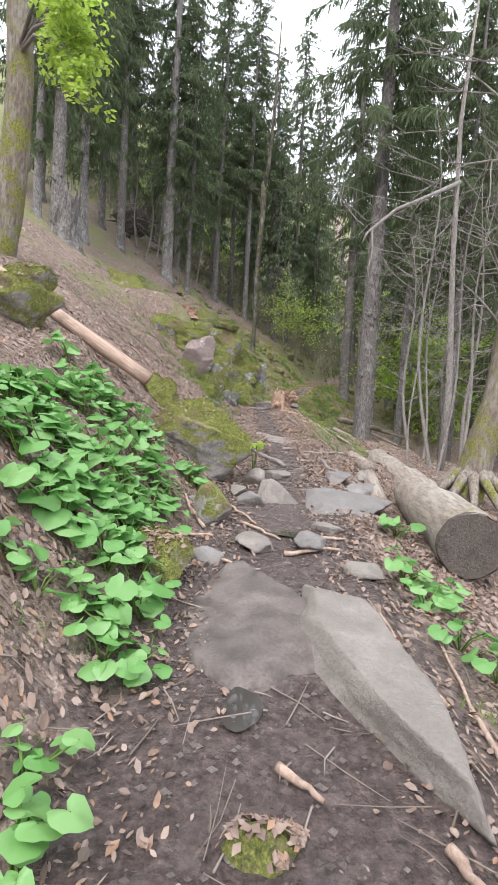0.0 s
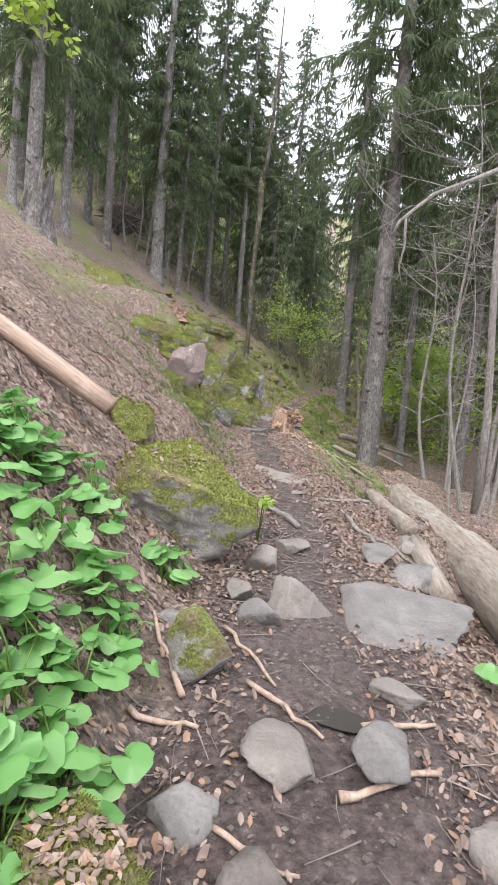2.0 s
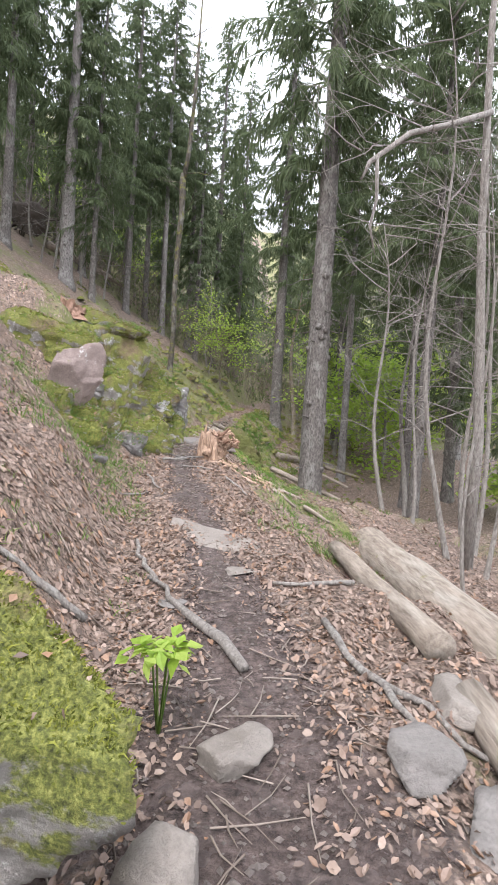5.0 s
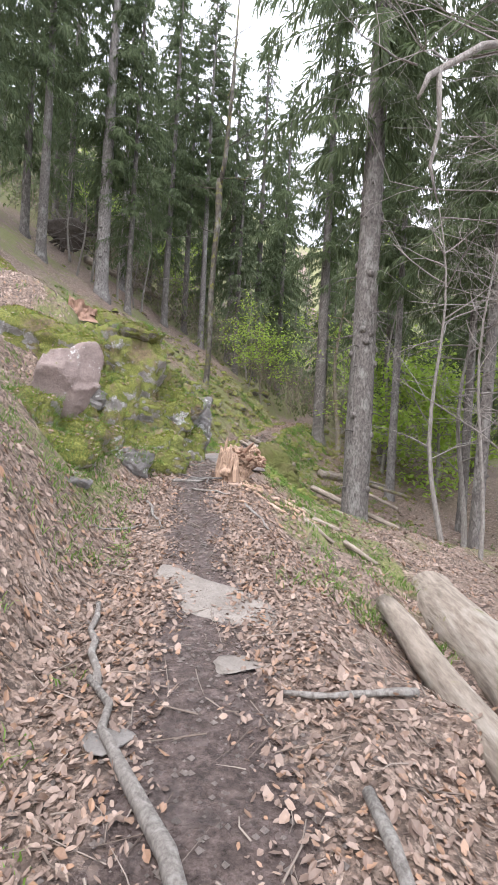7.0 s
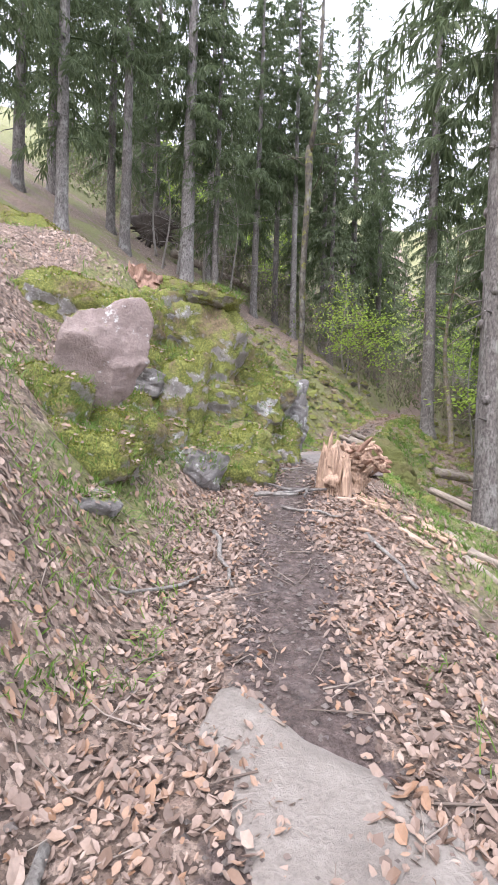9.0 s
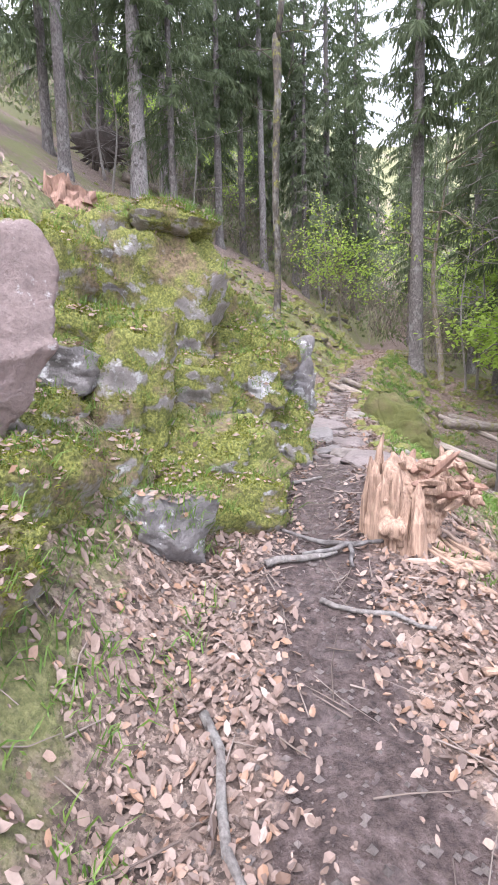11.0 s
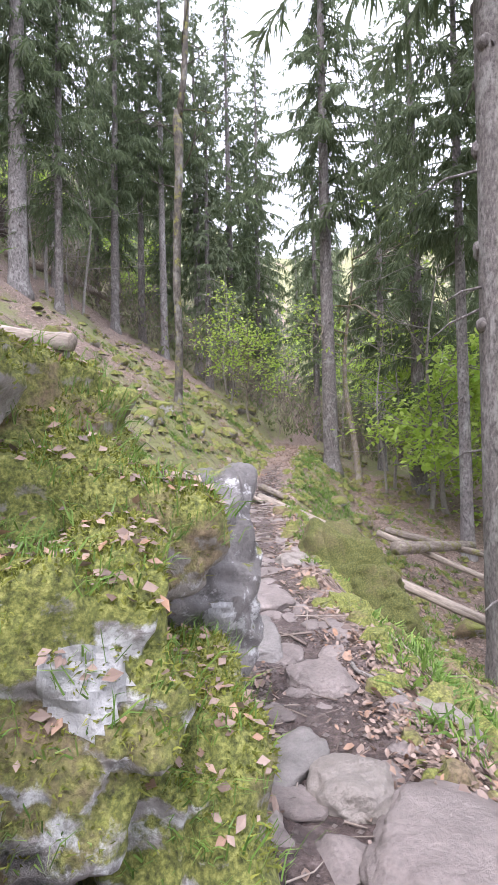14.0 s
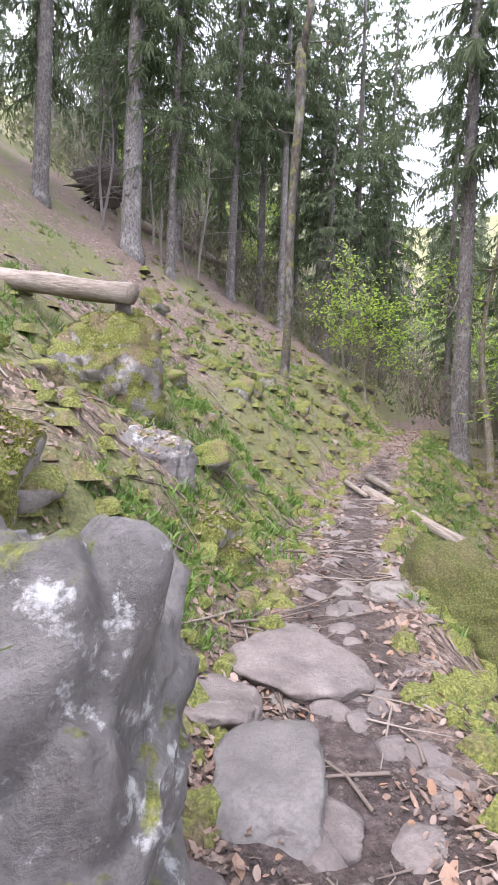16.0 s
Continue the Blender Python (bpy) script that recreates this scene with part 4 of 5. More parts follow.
for i in range(150):
    y = rnd.uniform(15.8, 28)
    x = trail_x(y) + rnd.uniform(-0.55, 0.6)
    k = rnd.uniform(0.12, 0.42)
    t = thing("trail_stone", rnd.choice(path_meshes), "flat stone trodden into the trail", "stone", "stony trail stones", at=pose(x, y, ground_z(x, y) - 0.12 * k, rnd.uniform(-12, 12), rnd.uniform(-12, 12), rnd.uniform(0, 360)))
    t.scale = (k, k, k * 1.1)
for i, (x, y, a, b, c, mt) in enumerate(((0.62, 18.35, 0.5, 0.8, 0.24, STONE_WET), (0.75, 19.45, 0.75, 1.0, 0.3, STONE_TRAIL), (1.1, 16.1, 0.85, 0.65, 0.16, STONE_TRAIL), (0.3, 18.9, 0.5, 0.55, 0.22, STONE_TRAIL), (0.8, 16.6, 0.35, 0.3, 0.2, STONE_DRY), (0.6, 16.85, 0.28, 0.45, 0.2, STONE_WET), (0.95, 17.7, 0.35, 0.4, 0.16, STONE_TRAIL), (0.35, 17.75, 0.4, 0.45, 0.2, STONE_TRAIL), (1.5, 17.3, 0.45, 0.25, 0.14, STONE_DRY), (1.5, 21.1, 0.5, 0.4, 0.35, STONE_DRY))):
    rock("trail_stone", (x, y, ground_z(x, y)), (a, b, c), mt, 600 + i, "flat stone slab bedded in the trail", (4, -5, i * 61), 0.55, 26, 0.05, "stone", 10, "stony trail stones", 0.0, 0.45)

# ---- logs, stumps and dead wood ----


def log(name, a, b, r0, r1, material, label, n=16, ragged=0.05, seed=0, sag=0.0, ends=None):
    """A trunk lying from a to b; its axis is its own z, so that the grain runs along it."""
    a, b = Vector(a), Vector(b)
    m = Matrix.Translation(a) @ (b - a).to_track_quat("Z", "Y").to_matrix().to_4x4()
    ln, rn = (b - a).length, random.Random(seed)
    k = max(4, int(ln / 0.35))
    pts = [Vector((0.004 * ln * math.sin(i * 0.9 + seed), -sag * math.sin(math.pi * i / k), ln * i / k)) for i in range(k + 1)]
    s = Shape()
    s.tube(pts, [(r0 + (r1 - r0) * i / k) * rn.uniform(0.95, 1.05) for i in range(k + 1)], n, ends is None, ragged, seed)
    t = thing(name, s.mesh(name, material), label, "log", at=m)
    if ends:
        for j, (p, r) in enumerate(((pts[0], r0), (pts[-1], r1))):
            e = Shape()
            out = -1 if j == 0 else 1
            e.tube([p - Vector((0, 0, 0.03 * out)), p + Vector((0, 0, 0.012 * out))], [r * 0.97, r * 0.93], n, True, 0.03, seed + j)
            part("sawn_end", e.mesh("sawn_end", ends, False), t, "dark sawn end of the log")
    return t


log("log", (2.04, 4.6, 0.3), (3.1, 12.5, 0.26), 0.31, 0.27, BARK_LOG, "thick sawn log lying beside the trail", 22, 0.03, 3, 0, WOOD_END)
log("log", (1.88, 8.2, ground_z(1.88, 8.2) + 0.09), (2.26, 11.5, ground_z(2.26, 11.5) + 0.08), 0.115, 0.1, BARK_LOG, "slim barkless pole lying along the trail edge", 12, 0.05, 4)
log("log", (1.72, 6.6, ground_z(1.72, 6.6) + 0.07), (1.82, 7.75, ground_z(1.82, 7.75) + 0.08), 0.1, 0.1, BARK_LOG, "short weathered pole lying by the stone slab", 12, 0.05, 14)
log("log", (-1.42, 7.42, 1.68), (-4.4, 7.7, 3.55), 0.10, 0.085, WOOD_BROWN, "peeled brown log lying down the bank", 12, 0.06, 5)
log("branch", (-1.33, 6.45, 1.14), (-2.2, 7.35, 1.75), 0.05, 0.035, BARK_LOG, "broken branch with a torn end on the bank", 9, 0.1, 6)
log("split_wood", (-0.98, 5.95, 0.9), (-1.5, 6.45, 1.2), 0.02, 0.075, WOOD_PALE, "bright freshly split piece of wood", 7, 0.25, 7)
log("log", (1.9, 26.9, 1.78), (3.4, 25.2, 1.1), 0.1, 0.12, BARK_LOG, "short weathered log by the stones", 9, 0.1, 9)
log("log", (0.3, 31.2, 2.95), (1.6, 31.0, 2.55), 0.14, 0.13, BARK_LOG, "short log lying across the slope", 9, 0.1, 10)
log("log", (-8.6, 42.5, 13.3), (-3.6, 47.5, 12.2), 0.28, 0.2, BARK_LOG, "fallen trunk of the uprooted tree", 10, 0.05, 11)
log("log", (-1.55, 22.9, ground_z(-1.55, 22.9) - 0.1), (-1.5, 22.25, 4.5), 0.1, 0.09, BARK_DARK, "dark broken trunk propped against the bank", 9, 0.12, 13)
log("log", (-1.35, 22.22, 4.36), (-3.6, 22.95, 4.75), 0.13, 0.14, BARK_LOG, "fallen weathered trunk lying over the rock", 12, 0.16, 12)
for i, (a, b, r) in enumerate((((4.2, 24.5, 0.9), (7.5, 27.5, 0.35), 0.14), ((3.8, 23.6, 0.5), (6.0, 21.5, -0.4), 0.1), ((3.3, 19.5, 0.3), (5.4, 20.5, -0.5), 0.12), ((4.6, 26.5, 0.9), (6.8, 24, -0.1), 0.08), ((5.2, 27.6, 0.8), (8, 26, 0.1), 0.1), ((3.4, 18.7, 0.35), (5.5, 17.6, -0.4), 0.1), ((2.1, 27.9, 1.95), (2.5, 26.6, 1.75), 0.09), ((1.6, 27.5, 1.85), (1.9, 26.4, 1.7), 0.06))):
    log("log", a, b, r, r * 0.7, BARK_LOG if i % 2 else BARK_MOSS, "weathered fallen branch on the slope", 8, 0.12, 30 + i)


def jagged_stump(name, at, radius, tall, material, label, seed, n=22, splinters=9):
    """A rotten stump: a ring of broken splinters round a hollow, on flaring roots."""
    rn, s = random.Random(seed), Shape()
    rings = 7
    ph = rn.uniform(0, 6)
    tops = [tall * (0.62 + 0.25 * math.sin(2 * math.pi * k / n + ph) + 0.1 * math.sin(6 * math.pi * k / n) + rn.uniform(-0.16, 0.16)) for k in range(n)]
    for j in range(rings):
        f = j / (rings - 1)
        for k in range(n):
            a = 2 * math.pi * k / n
            r = radius * (1 + 0.5 * (1 - f) ** 3) * rn.uniform(0.88, 1.12)
            s.v.append(Vector((r * math.cos(a), r * math.sin(a), -0.15 + (tops[k] + 0.15) * f)))
    for j in range(3):
        for k in range(n):
            a = 2 * math.pi * k / n
            r = radius * (0.62 - 0.2 * j) * rn.uniform(0.85, 1.1)
            s.v.append(Vector((r * math.cos(a), r * math.sin(a), tops[k] * (0.72 - 0.17 * j))))
    for j in range(rings + 2):
        for k in range(n):
            k2 = (k + 1) % n
            s.f.append((j * n + k, j * n + k2, (j + 1) * n + k2, (j + 1) * n + k))
    s.f.append(tuple((rings + 2) * n + k for k in range(n)))
    t = thing(name, s.mesh(name, material, False), label, "stump", at=at)
    for i in range(splinters):
        a, q = rn.uniform(0, 6.28), Shape()
        p = Vector((math.cos(a), math.sin(a), 0)) * radius * rn.uniform(0.55, 1.0)
        lean = Vector((rn.uniform(-0.2, 0.2), rn.uniform(-0.2, 0.2), 1))
        h = tops[int(a / 6.29 * n)] * rn.uniform(0.8, 1.15)
        q.tube([p, p + lean * h * 0.6, p + lean * h], [radius * 0.3, radius * 0.16, radius * 0.03], 6, True, 0.35, i)
        part("splinter", q.mesh("splinter", material, False), t)
    return t




def crumbling_stump(x, y, z):
    """The rotten stump beside the trail: a tall torn shell, a hollow and a heap of splintered heartwood."""
    t = thing("tree_stump", rock_mesh("tree_stump", (0.5, 0.46, 0.6), WOOD_ROT, 303, 16, 40, 0.2, 0.0, 0.2, 0.4), "rotten broken stump with splintered red-brown wood", "stump", at=(x + 0.06, y, z + 0.16))
    rn = random.Random(17)
    for i in range(16):
        a = 2.15 + 2.3 * i / 15 + rn.uniform(-0.08, 0.08)
        r = 0.27 * rn.uniform(0.92, 1.08)
        p = Vector((r * math.cos(a), r * math.sin(a), -0.22))
        flare = Vector((math.cos(a), math.sin(a), 0)) * rn.uniform(0.08, 0.2)
        h = 0.45 + 0.3 * math.exp(-((a - 2.5) / 0.3) ** 2) + rn.uniform(-0.12, 0.1)
        q = Shape()
        q.tube([p + flare, p, p * 0.96 + Vector((0, 0, h * 0.55)), p * 0.9 + Vector((0, 0, h * 0.85)), p * 0.88 + Vector((rn.uniform(-0.02, 0.02), 0, h))], [0.06, 0.05, 0.045, 0.03, 0.006], 6, True, 0.45, i)
        part("splinter", q.mesh("splinter", WOOD_ROT, False), t)
    for i in range(70):
        a, r = rn.uniform(0, 6.28), 0.26 * math.sqrt(rn.random())
        p = Vector((0.1 + r * math.cos(a), r * math.sin(a), rn.uniform(0.12, 0.4) * (1 - r)))
        d = Vector((rn.uniform(-1, 1), rn.uniform(-1, 1), rn.uniform(-0.25, 0.75))).normalized()
        ln = rn.uniform(0.08, 0.26)
        q = Shape()
        q.tube([p - d * ln * 0.4, p, p + d * ln * 0.5, p + d * ln * 0.62], [0.012, rn.uniform(0.016, 0.036), 0.018, 0.003], 5, True, 0.5, i)
        part("splinter", q.mesh("splinter", WOOD_RED if i % 3 == 0 else WOOD_ROT, False), t)


crumbling_stump(0.88, 14.38, 1.28)
jagged_stump("tree_stump", (-2.05, 16.9, 4.08), 0.24, 0.36, WOOD_RED, "crumbling red-brown stump on the outcrop", 6)
jagged_stump("tree_stump", (-6.1, 17.1, ground_z(-6.1, 17.1) - 0.35), 0.42, 2.1, BARK_DARK, "tall grey broken stump on the slope", 7, 20, 5)
for i in range(60):
    rn = random.Random(50 + i)
    a, ln = rn.uniform(0, 6.28), rn.uniform(0.08, 0.22)
    x, y = 0.9 + rn.random() * 1.0, 14.1 + rn.gauss(0, 0.35)
    z = ground_z(x, y) + 0.02
    log("wood_chunk", (x, y, z), (x + ln * math.cos(a), y + ln * math.sin(a), ground_z(x + ln * math.cos(a), y + ln * math.sin(a)) + 0.02), rn.uniform(0.015, 0.04), 0.012, WOOD_ROT if i % 3 else WOOD_BROWN, "crumbled chunk of rotten stump wood", 6, 0.35, 60 + i)
for i, (x, y) in enumerate(((1.75, 13.2), (2.0, 13.9), (1.95, 14.6), (2.2, 12.9))):
    log("wood_chunk", (x, y, ground_z(x, y) + 0.04), (x + 0.3, y - 0.35, ground_z(x + 0.3, y - 0.35) + 0.04), 0.045, 0.02, BARK_LOG, "long splinter of rotten wood at the trail edge", 7, 0.3, 80 + i)


def root_plate():
    """The upturned root plate of the fallen tree."""
    rn, s = random.Random(9), Shape()
    x, y = -9.7, 42.0
    for i in range(70):
        a = rn.uniform(0, 6.28)
        r = rn.uniform(0.7, 2.0)
        o = Vector((math.cos(a), 0.1 * rn.uniform(-1, 1), math.sin(a)))
        s.tube([o * 0.1, o * r * 0.5 + Vector((0, rn.uniform(-0.3, 0.3), 0)), o * r + Vector((0.2, rn.uniform(-0.5, 0.5), 0.1)) * rn.uniform(-1, 1)], [0.2, 0.1, 0.02], 5, True, 0.2, i)
    t = thing("root_plate", s.mesh("root_plate", WOOD_END), "dark upturned root plate of a fallen tree", "root plate", at=(x, y, ground_z(x, y) + 1.5))
    part("soil", rock_mesh("soil", (2.4, 0.8, 1.9), WOOD_END, 91, 10, 16, 0.2), t, "clod of dark soil between roots")


root_plate()


def stick(x0, y0, x1, y1, r, material, label, seed, lift=0.015, name="stick"):
    rn, s = random.Random(seed), Shape()
    k, wob = 7, 0.035 * math.hypot(x1 - x0, y1 - y0)
    pts = []
    for i in range(k):
        f = i / (k - 1)
        x, y = x0 + (x1 - x0) * f + rn.uniform(-1, 1) * wob, y0 + (y1 - y0) * f + rn.uniform(-1, 1) * wob
        pts.append(Vector((x - x0, y - y0, ground_z(x, y) + lift + r * 0.5)))
    s.tube(pts, [r * (1 - 0.5 * i / k) * rn.uniform(0.85, 1.15) for i in range(k)], 7, True, 0.1, seed)
    return thing(name, s.mesh(name, material), label, "stick", at=(x0, y0, 0))


RED_STICK = "bare reddish-brown stick lying in the mud"
for i, (a, b, c, d, r) in enumerate(((0.35, 4.25, 0.85, 4.45, 0.022), (0.55, 4.7, 0.95, 4.8, 0.018), (-0.35, 4.9, -0.6, 5.5, 0.02), (0.0, 5.0, 0.35, 4.6, 0.016), (-0.15, 5.6, 0.15, 5.0, 0.016), (0.2, 1.95, 0.35, 1.8, 0.02),
                                     (1.05, 2.5, 0.85, 3.5, 0.012), (0.75, 1.65, 0.85, 1.4, 0.022), (1.15, 2.0, 1.25, 3.2, 0.014), (-0.6, 4.7, -0.25, 4.65, 0.02), (-0.15, 4.1, 0.15, 3.9, 0.014))):
    stick(a, b, c, d, r, WOOD_BROWN, RED_STICK, 500 + i)
for i, (a, b, c, d, r) in enumerate(((0.56, 8.08, 0.02, 9.35, 0.035), (0.02, 9.3, -0.16, 10.3, 0.028), (-0.35, 8.5, -1.0, 8.4, 0.03), (1.25, 8.6, 1.4, 7.4, 0.03), (1.7, 9.3, 1.0, 9.25, 0.025), (-0.15, 12.9, 0.1, 12.0, 0.018), (0.02, 13.95, 0.45, 14.12, 0.024), (0.3, 13.6, 0.8, 13.4, 0.016),
                                     (1.0, 13.1, 1.2, 12.2, 0.018), (-0.1, 12.2, -0.5, 11.6, 0.014), (1.2, 17.9, 1.35, 17.4, 0.015), (0.2, 15.3, 0.45, 15.45, 0.015), (1.35, 7.9, 1.9, 7.0, 0.02))):
    stick(a, b, c, d, r, BARK_GREY, "crooked grey root or stick on the leaf litter", 530 + i)
for i, (a, r) in enumerate(((0.2, 0.28), (2.7, 0.42), (3.5, 0.3), (4.6, 0.24))):
    stick(0.52, 14.15, 0.52 + r * math.cos(a), 14.15 + r * math.sin(a), 0.017, BARK_DARK, "gnarled exposed root beside the stump", 560 + i, 0.04, "exposed_root")

# puddle in the mud
s = Shape()
ring = [Vector((0.12 * math.cos(t) * (1 + 0.15 * math.sin(2 * t)) * 0.8, 0.17 * math.sin(t) * (1 + 0.12 * math.cos(3 * t)), 0)) for t in [i * math.pi / 14 for i in range(28)]]
s.v, s.f = ring, [tuple(range(28))]
WATER, n_, l_, b_ = mat("muddy_water")
b_.inputs["Base Color"].default_value, b_.inputs["Roughness"].default_value = (0.05, 0.045, 0.04, 1), 0.03
thing("puddle", s.mesh("puddle", WATER, False), "small shallow puddle in the mud", "puddle", kind="structure", at=(0.05, 2.3, ground_z(0.05, 2.3) + 0.012))
thing("puddle", s.mesh("puddle", WATER, False), "small shallow puddle in the mud", "puddle", kind="structure", at=pose(0.45, 4.75, ground_z(0.45, 4.75) + 0.015, 0, 0, 80))

# ---- butterbur and seedlings ----


def round_leaf(name, radius, seed, material):
    rn, s = random.Random(seed), Shape()
    n = 22
    s.v.append(Vector((0, 0, 0)))
    for ring, f in ((0, 0.5), (1, 1.0)):
        for k in range(n):
            a = 2 * math.pi * k / n
            notch = 1 - 0.75 * math.exp(-((a - math.pi) / 0.28) ** 2)
            r = radius * f * notch * (1 + (0.05 * math.sin(9 * a + seed) if ring else 0)) * (1 + 0.1 * math.cos(a))
            z = radius * (0.16 * f * f * math.sin(2 * a + seed) + 0.10 * f * math.cos(3 * a + seed * 2) - 0.12 * f * f)
            s.v.append(Vector((r * math.cos(a), r * math.sin(a), z)))
    for k in range(n):
        k2 = (k + 1) % n
        s.f += [(0, 1 + k, 1 + k2), (1 + k, 1 + n + k, 1 + n + k2, 1 + k2)]
    return s.mesh(name, material)


LEAVES = [round_leaf("leaf", 1.0, i, BUTTERBUR) for i in range(4)]


def butterbur(x, y, seed, size=1.0):
    rn, s = random.Random(seed), Shape()
    spots_ = []
    for i in range(rn.choice((6, 7, 8))):
        a, r = rn.uniform(0, 6.28), rn.uniform(0.03, 0.26) * size
        h = rn.uniform(0.08, 0.26) * size
        top = Vector((r * math.cos(a), r * math.sin(a), h + ground_z(x + r * math.cos(a), y + r * math.sin(a)) - ground_z(x, y)))
        s.tube([Vector((0, 0, -0.02)), Vector((top.x * 0.4, top.y * 0.4, top.z * 0.6)), top], [0.006, 0.005, 0.004], 5)
        spots_.append((top, rn.uniform(0.055, 0.115) * size, a))
    t = thing("butterbur_plant", s.mesh("stalks", GRASS), "butterbur plant with broad rounded green leaves", "plant", "butterbur patch", at=(x, y, ground_z(x, y)))
    for top, r, a in spots_:
        m = pose(*top, rn.uniform(-28, 22), rn.uniform(5, 35), math.degrees(a) + rn.uniform(-50, 50)) @ Matrix.Scale(r, 4)
        part("leaf", rn.choice(LEAVES), t, "", m)


rnd = random.Random(31)
for i in range(92):
    y = rnd.uniform(2.5, 6.1)
    x = -0.5 - 1.55 * rnd.random() * (0.5 + 0.5 * min(1, (y - 1) / 2.5))
    butterbur(x, y, 700 + i, rnd.uniform(0.75, 1.05) * (0.75 if y < 3 else 1))
for i, (x, y) in enumerate(((1.3, 4.1), (1.45, 4.35), (1.5, 3.85), (1.35, 3.7), (1.4, 3.2), (1.5, 2.9), (1.55, 5.2), (-0.62, 1.5), (-0.7, 1.75))):
    butterbur(x, y, 790 + i, 0.75)


def seedling(x, y, z, size, seed, label):
    rn, s, tips = random.Random(seed), Shape(), []
    for i in range(6):
        a = i * 1.05
        e = Vector((math.cos(a) * 0.5, math.sin(a) * 0.5, 0.85)) * size
        s.tube([Vector((0, 0, -0.3)), e * 0.6 + Vector((0, 0, 0.05)), e], [0.006, 0.004, 0.002], 4)
        tips.append((e, e.normalized()))
    t = thing("seedling", s.mesh("stalks", GRASS), label, "plant", at=(x, y, z))
    part("leaves", leaf_cloud("leaves", tips, BEECH, size * 0.55, 9, rn, size * 0.35, 0.5), t)


seedling(0.12, 7.5, 0.72, 0.17, 3, "bright yellow-green maple seedling by the boulder")

# ---- leaf litter, moss, grass and twigs ----
rng = np.random.RandomState(4)


def slope_at(x, y):
    e = 0.06
    return (height(x + e, y) - height(x - e, y)) / (2 * e), (height(x, y + e) - height(x, y - e)) / (2 * e)


def leaf_litter(count, name, low, high, size, label, wide):
    """Dead leaves lying on the ground: each a folded, curled blade."""
    y = rng.uniform(low, high, count)
    c = smooth_interp(y, TRAIL_Y, TRAIL_X)
    x = c + rng.normal(0, 1, count) * wide
    mud, moss = mud_mask(x, y), moss_mask(x, y)
    keep = (rng.uniform(0, 1, count) > mud * 1.1 - 0.1) & (rng.uniform(0, 1, count) > moss * 0.75) & (fbm(x * 1.6, y * 1.6, 0, 2, 55) > -0.75 + rng.uniform(-0.3, 0.3, count))
    x, y = x[keep], y[keep]
    k = len(x)
    z = height(x, y) + rng.uniform(0.004, 0.022, k)
    gx, gy = slope_at(x, y)
    a = rng.uniform(0, 2 * np.pi, k)
    s = size * (0.35 + 0.95 * rng.uniform(0, 1, k) ** 1.5)
    ux, uy = np.cos(a), np.sin(a)
    tilt, roll = rng.normal(0, 0.5, k), rng.normal(0, 0.5, k)
    def at(u, v, lift):
        px, py = (ux * u - uy * v) * s, (uy * u + ux * v) * s
        pz = gx * px + gy * py + (tilt * u + roll * v) * s + lift * s
        return np.stack([x + px, y + py, z + np.maximum(pz, gx * px + gy * py - 0.01)], 1)
    curl = rng.uniform(-0.05, 0.3, k)
    wd = rng.uniform(0.22, 0.34, k)
    pts = [at(-0.5, 0, curl * 0.6), at(-0.25, wd * 0.8, curl), at(0.12, wd, curl), at(0.5, 0, curl * 0.8), at(0.12, -wd, curl * 1.2), at(-0.25, -wd * 0.8, curl * 1.1), at(0.0, 0.0, 0.0)]
    verts = np.stack(pts, 1).reshape(-1, 3)
    b = np.arange(k) * 7
    tris = np.stack([np.stack([b + q, b + (q + 1) % 6, b + 6], 1) for q in range(6)], 1).reshape(-1, 3)
    me = bpy.data.meshes.new(name)
    me.from_pydata(verts.tolist(), [], tris.tolist())
    me.materials.append(LITTER)
    thing(name, me, label, "leaves", kind="stuff")


leaf_litter(120000, "dead_leaves", 0.3, 18.5, 0.044, "brown fallen beech leaves covering the slope", 2.0)
leaf_litter(42000, "dead_leaves", 17.5, 42, 0.075, "brown fallen beech leaves covering the slope", 4.5)

leaf_litter(30000, "dead_leaves", 4, 24, 0.055, "brown fallen beech leaves covering the slope", 4.5)

leaf_litter(45000, "dead_leaves", 3, 20, 0.042, "brown fallen beech leaves covering the slope", 3.4)


def blades(pos, direction, length, width, name, material, label, category):
    """Many thin blades in one mesh."""
    k = len(pos)
    side = np.cross(direction, rng.normal(size=(k, 3)))
    side /= np.linalg.norm(side, axis=1)[:, None] + 1e-9
    mid = pos + direction * (length * 0.55)[:, None] + side * 0
    tip = pos + direction * length[:, None] + np.stack([rng.normal(0, 0.25, k) * length, rng.normal(0, 0.25, k) * length, -0.25 * length], 1)
    w = (side * width[:, None])
    verts = np.stack([pos - w, pos + w, mid + w * 0.8, mid - w * 0.8, tip], 1).reshape(-1, 3)
    b = np.arange(k) * 5
    faces = np.stack([b, b + 1, b + 2, b + 3], 1).tolist() + np.stack([b + 3, b + 2, b + 4], 1).tolist()
    me = bpy.data.meshes.new(name)
    me.from_pydata(verts.tolist(), [], faces)
    me.materials.append(material)
    thing(name, me, label, category, kind="stuff")


def unit(v):
    return v / np.linalg.norm(v, axis=1)[:, None]


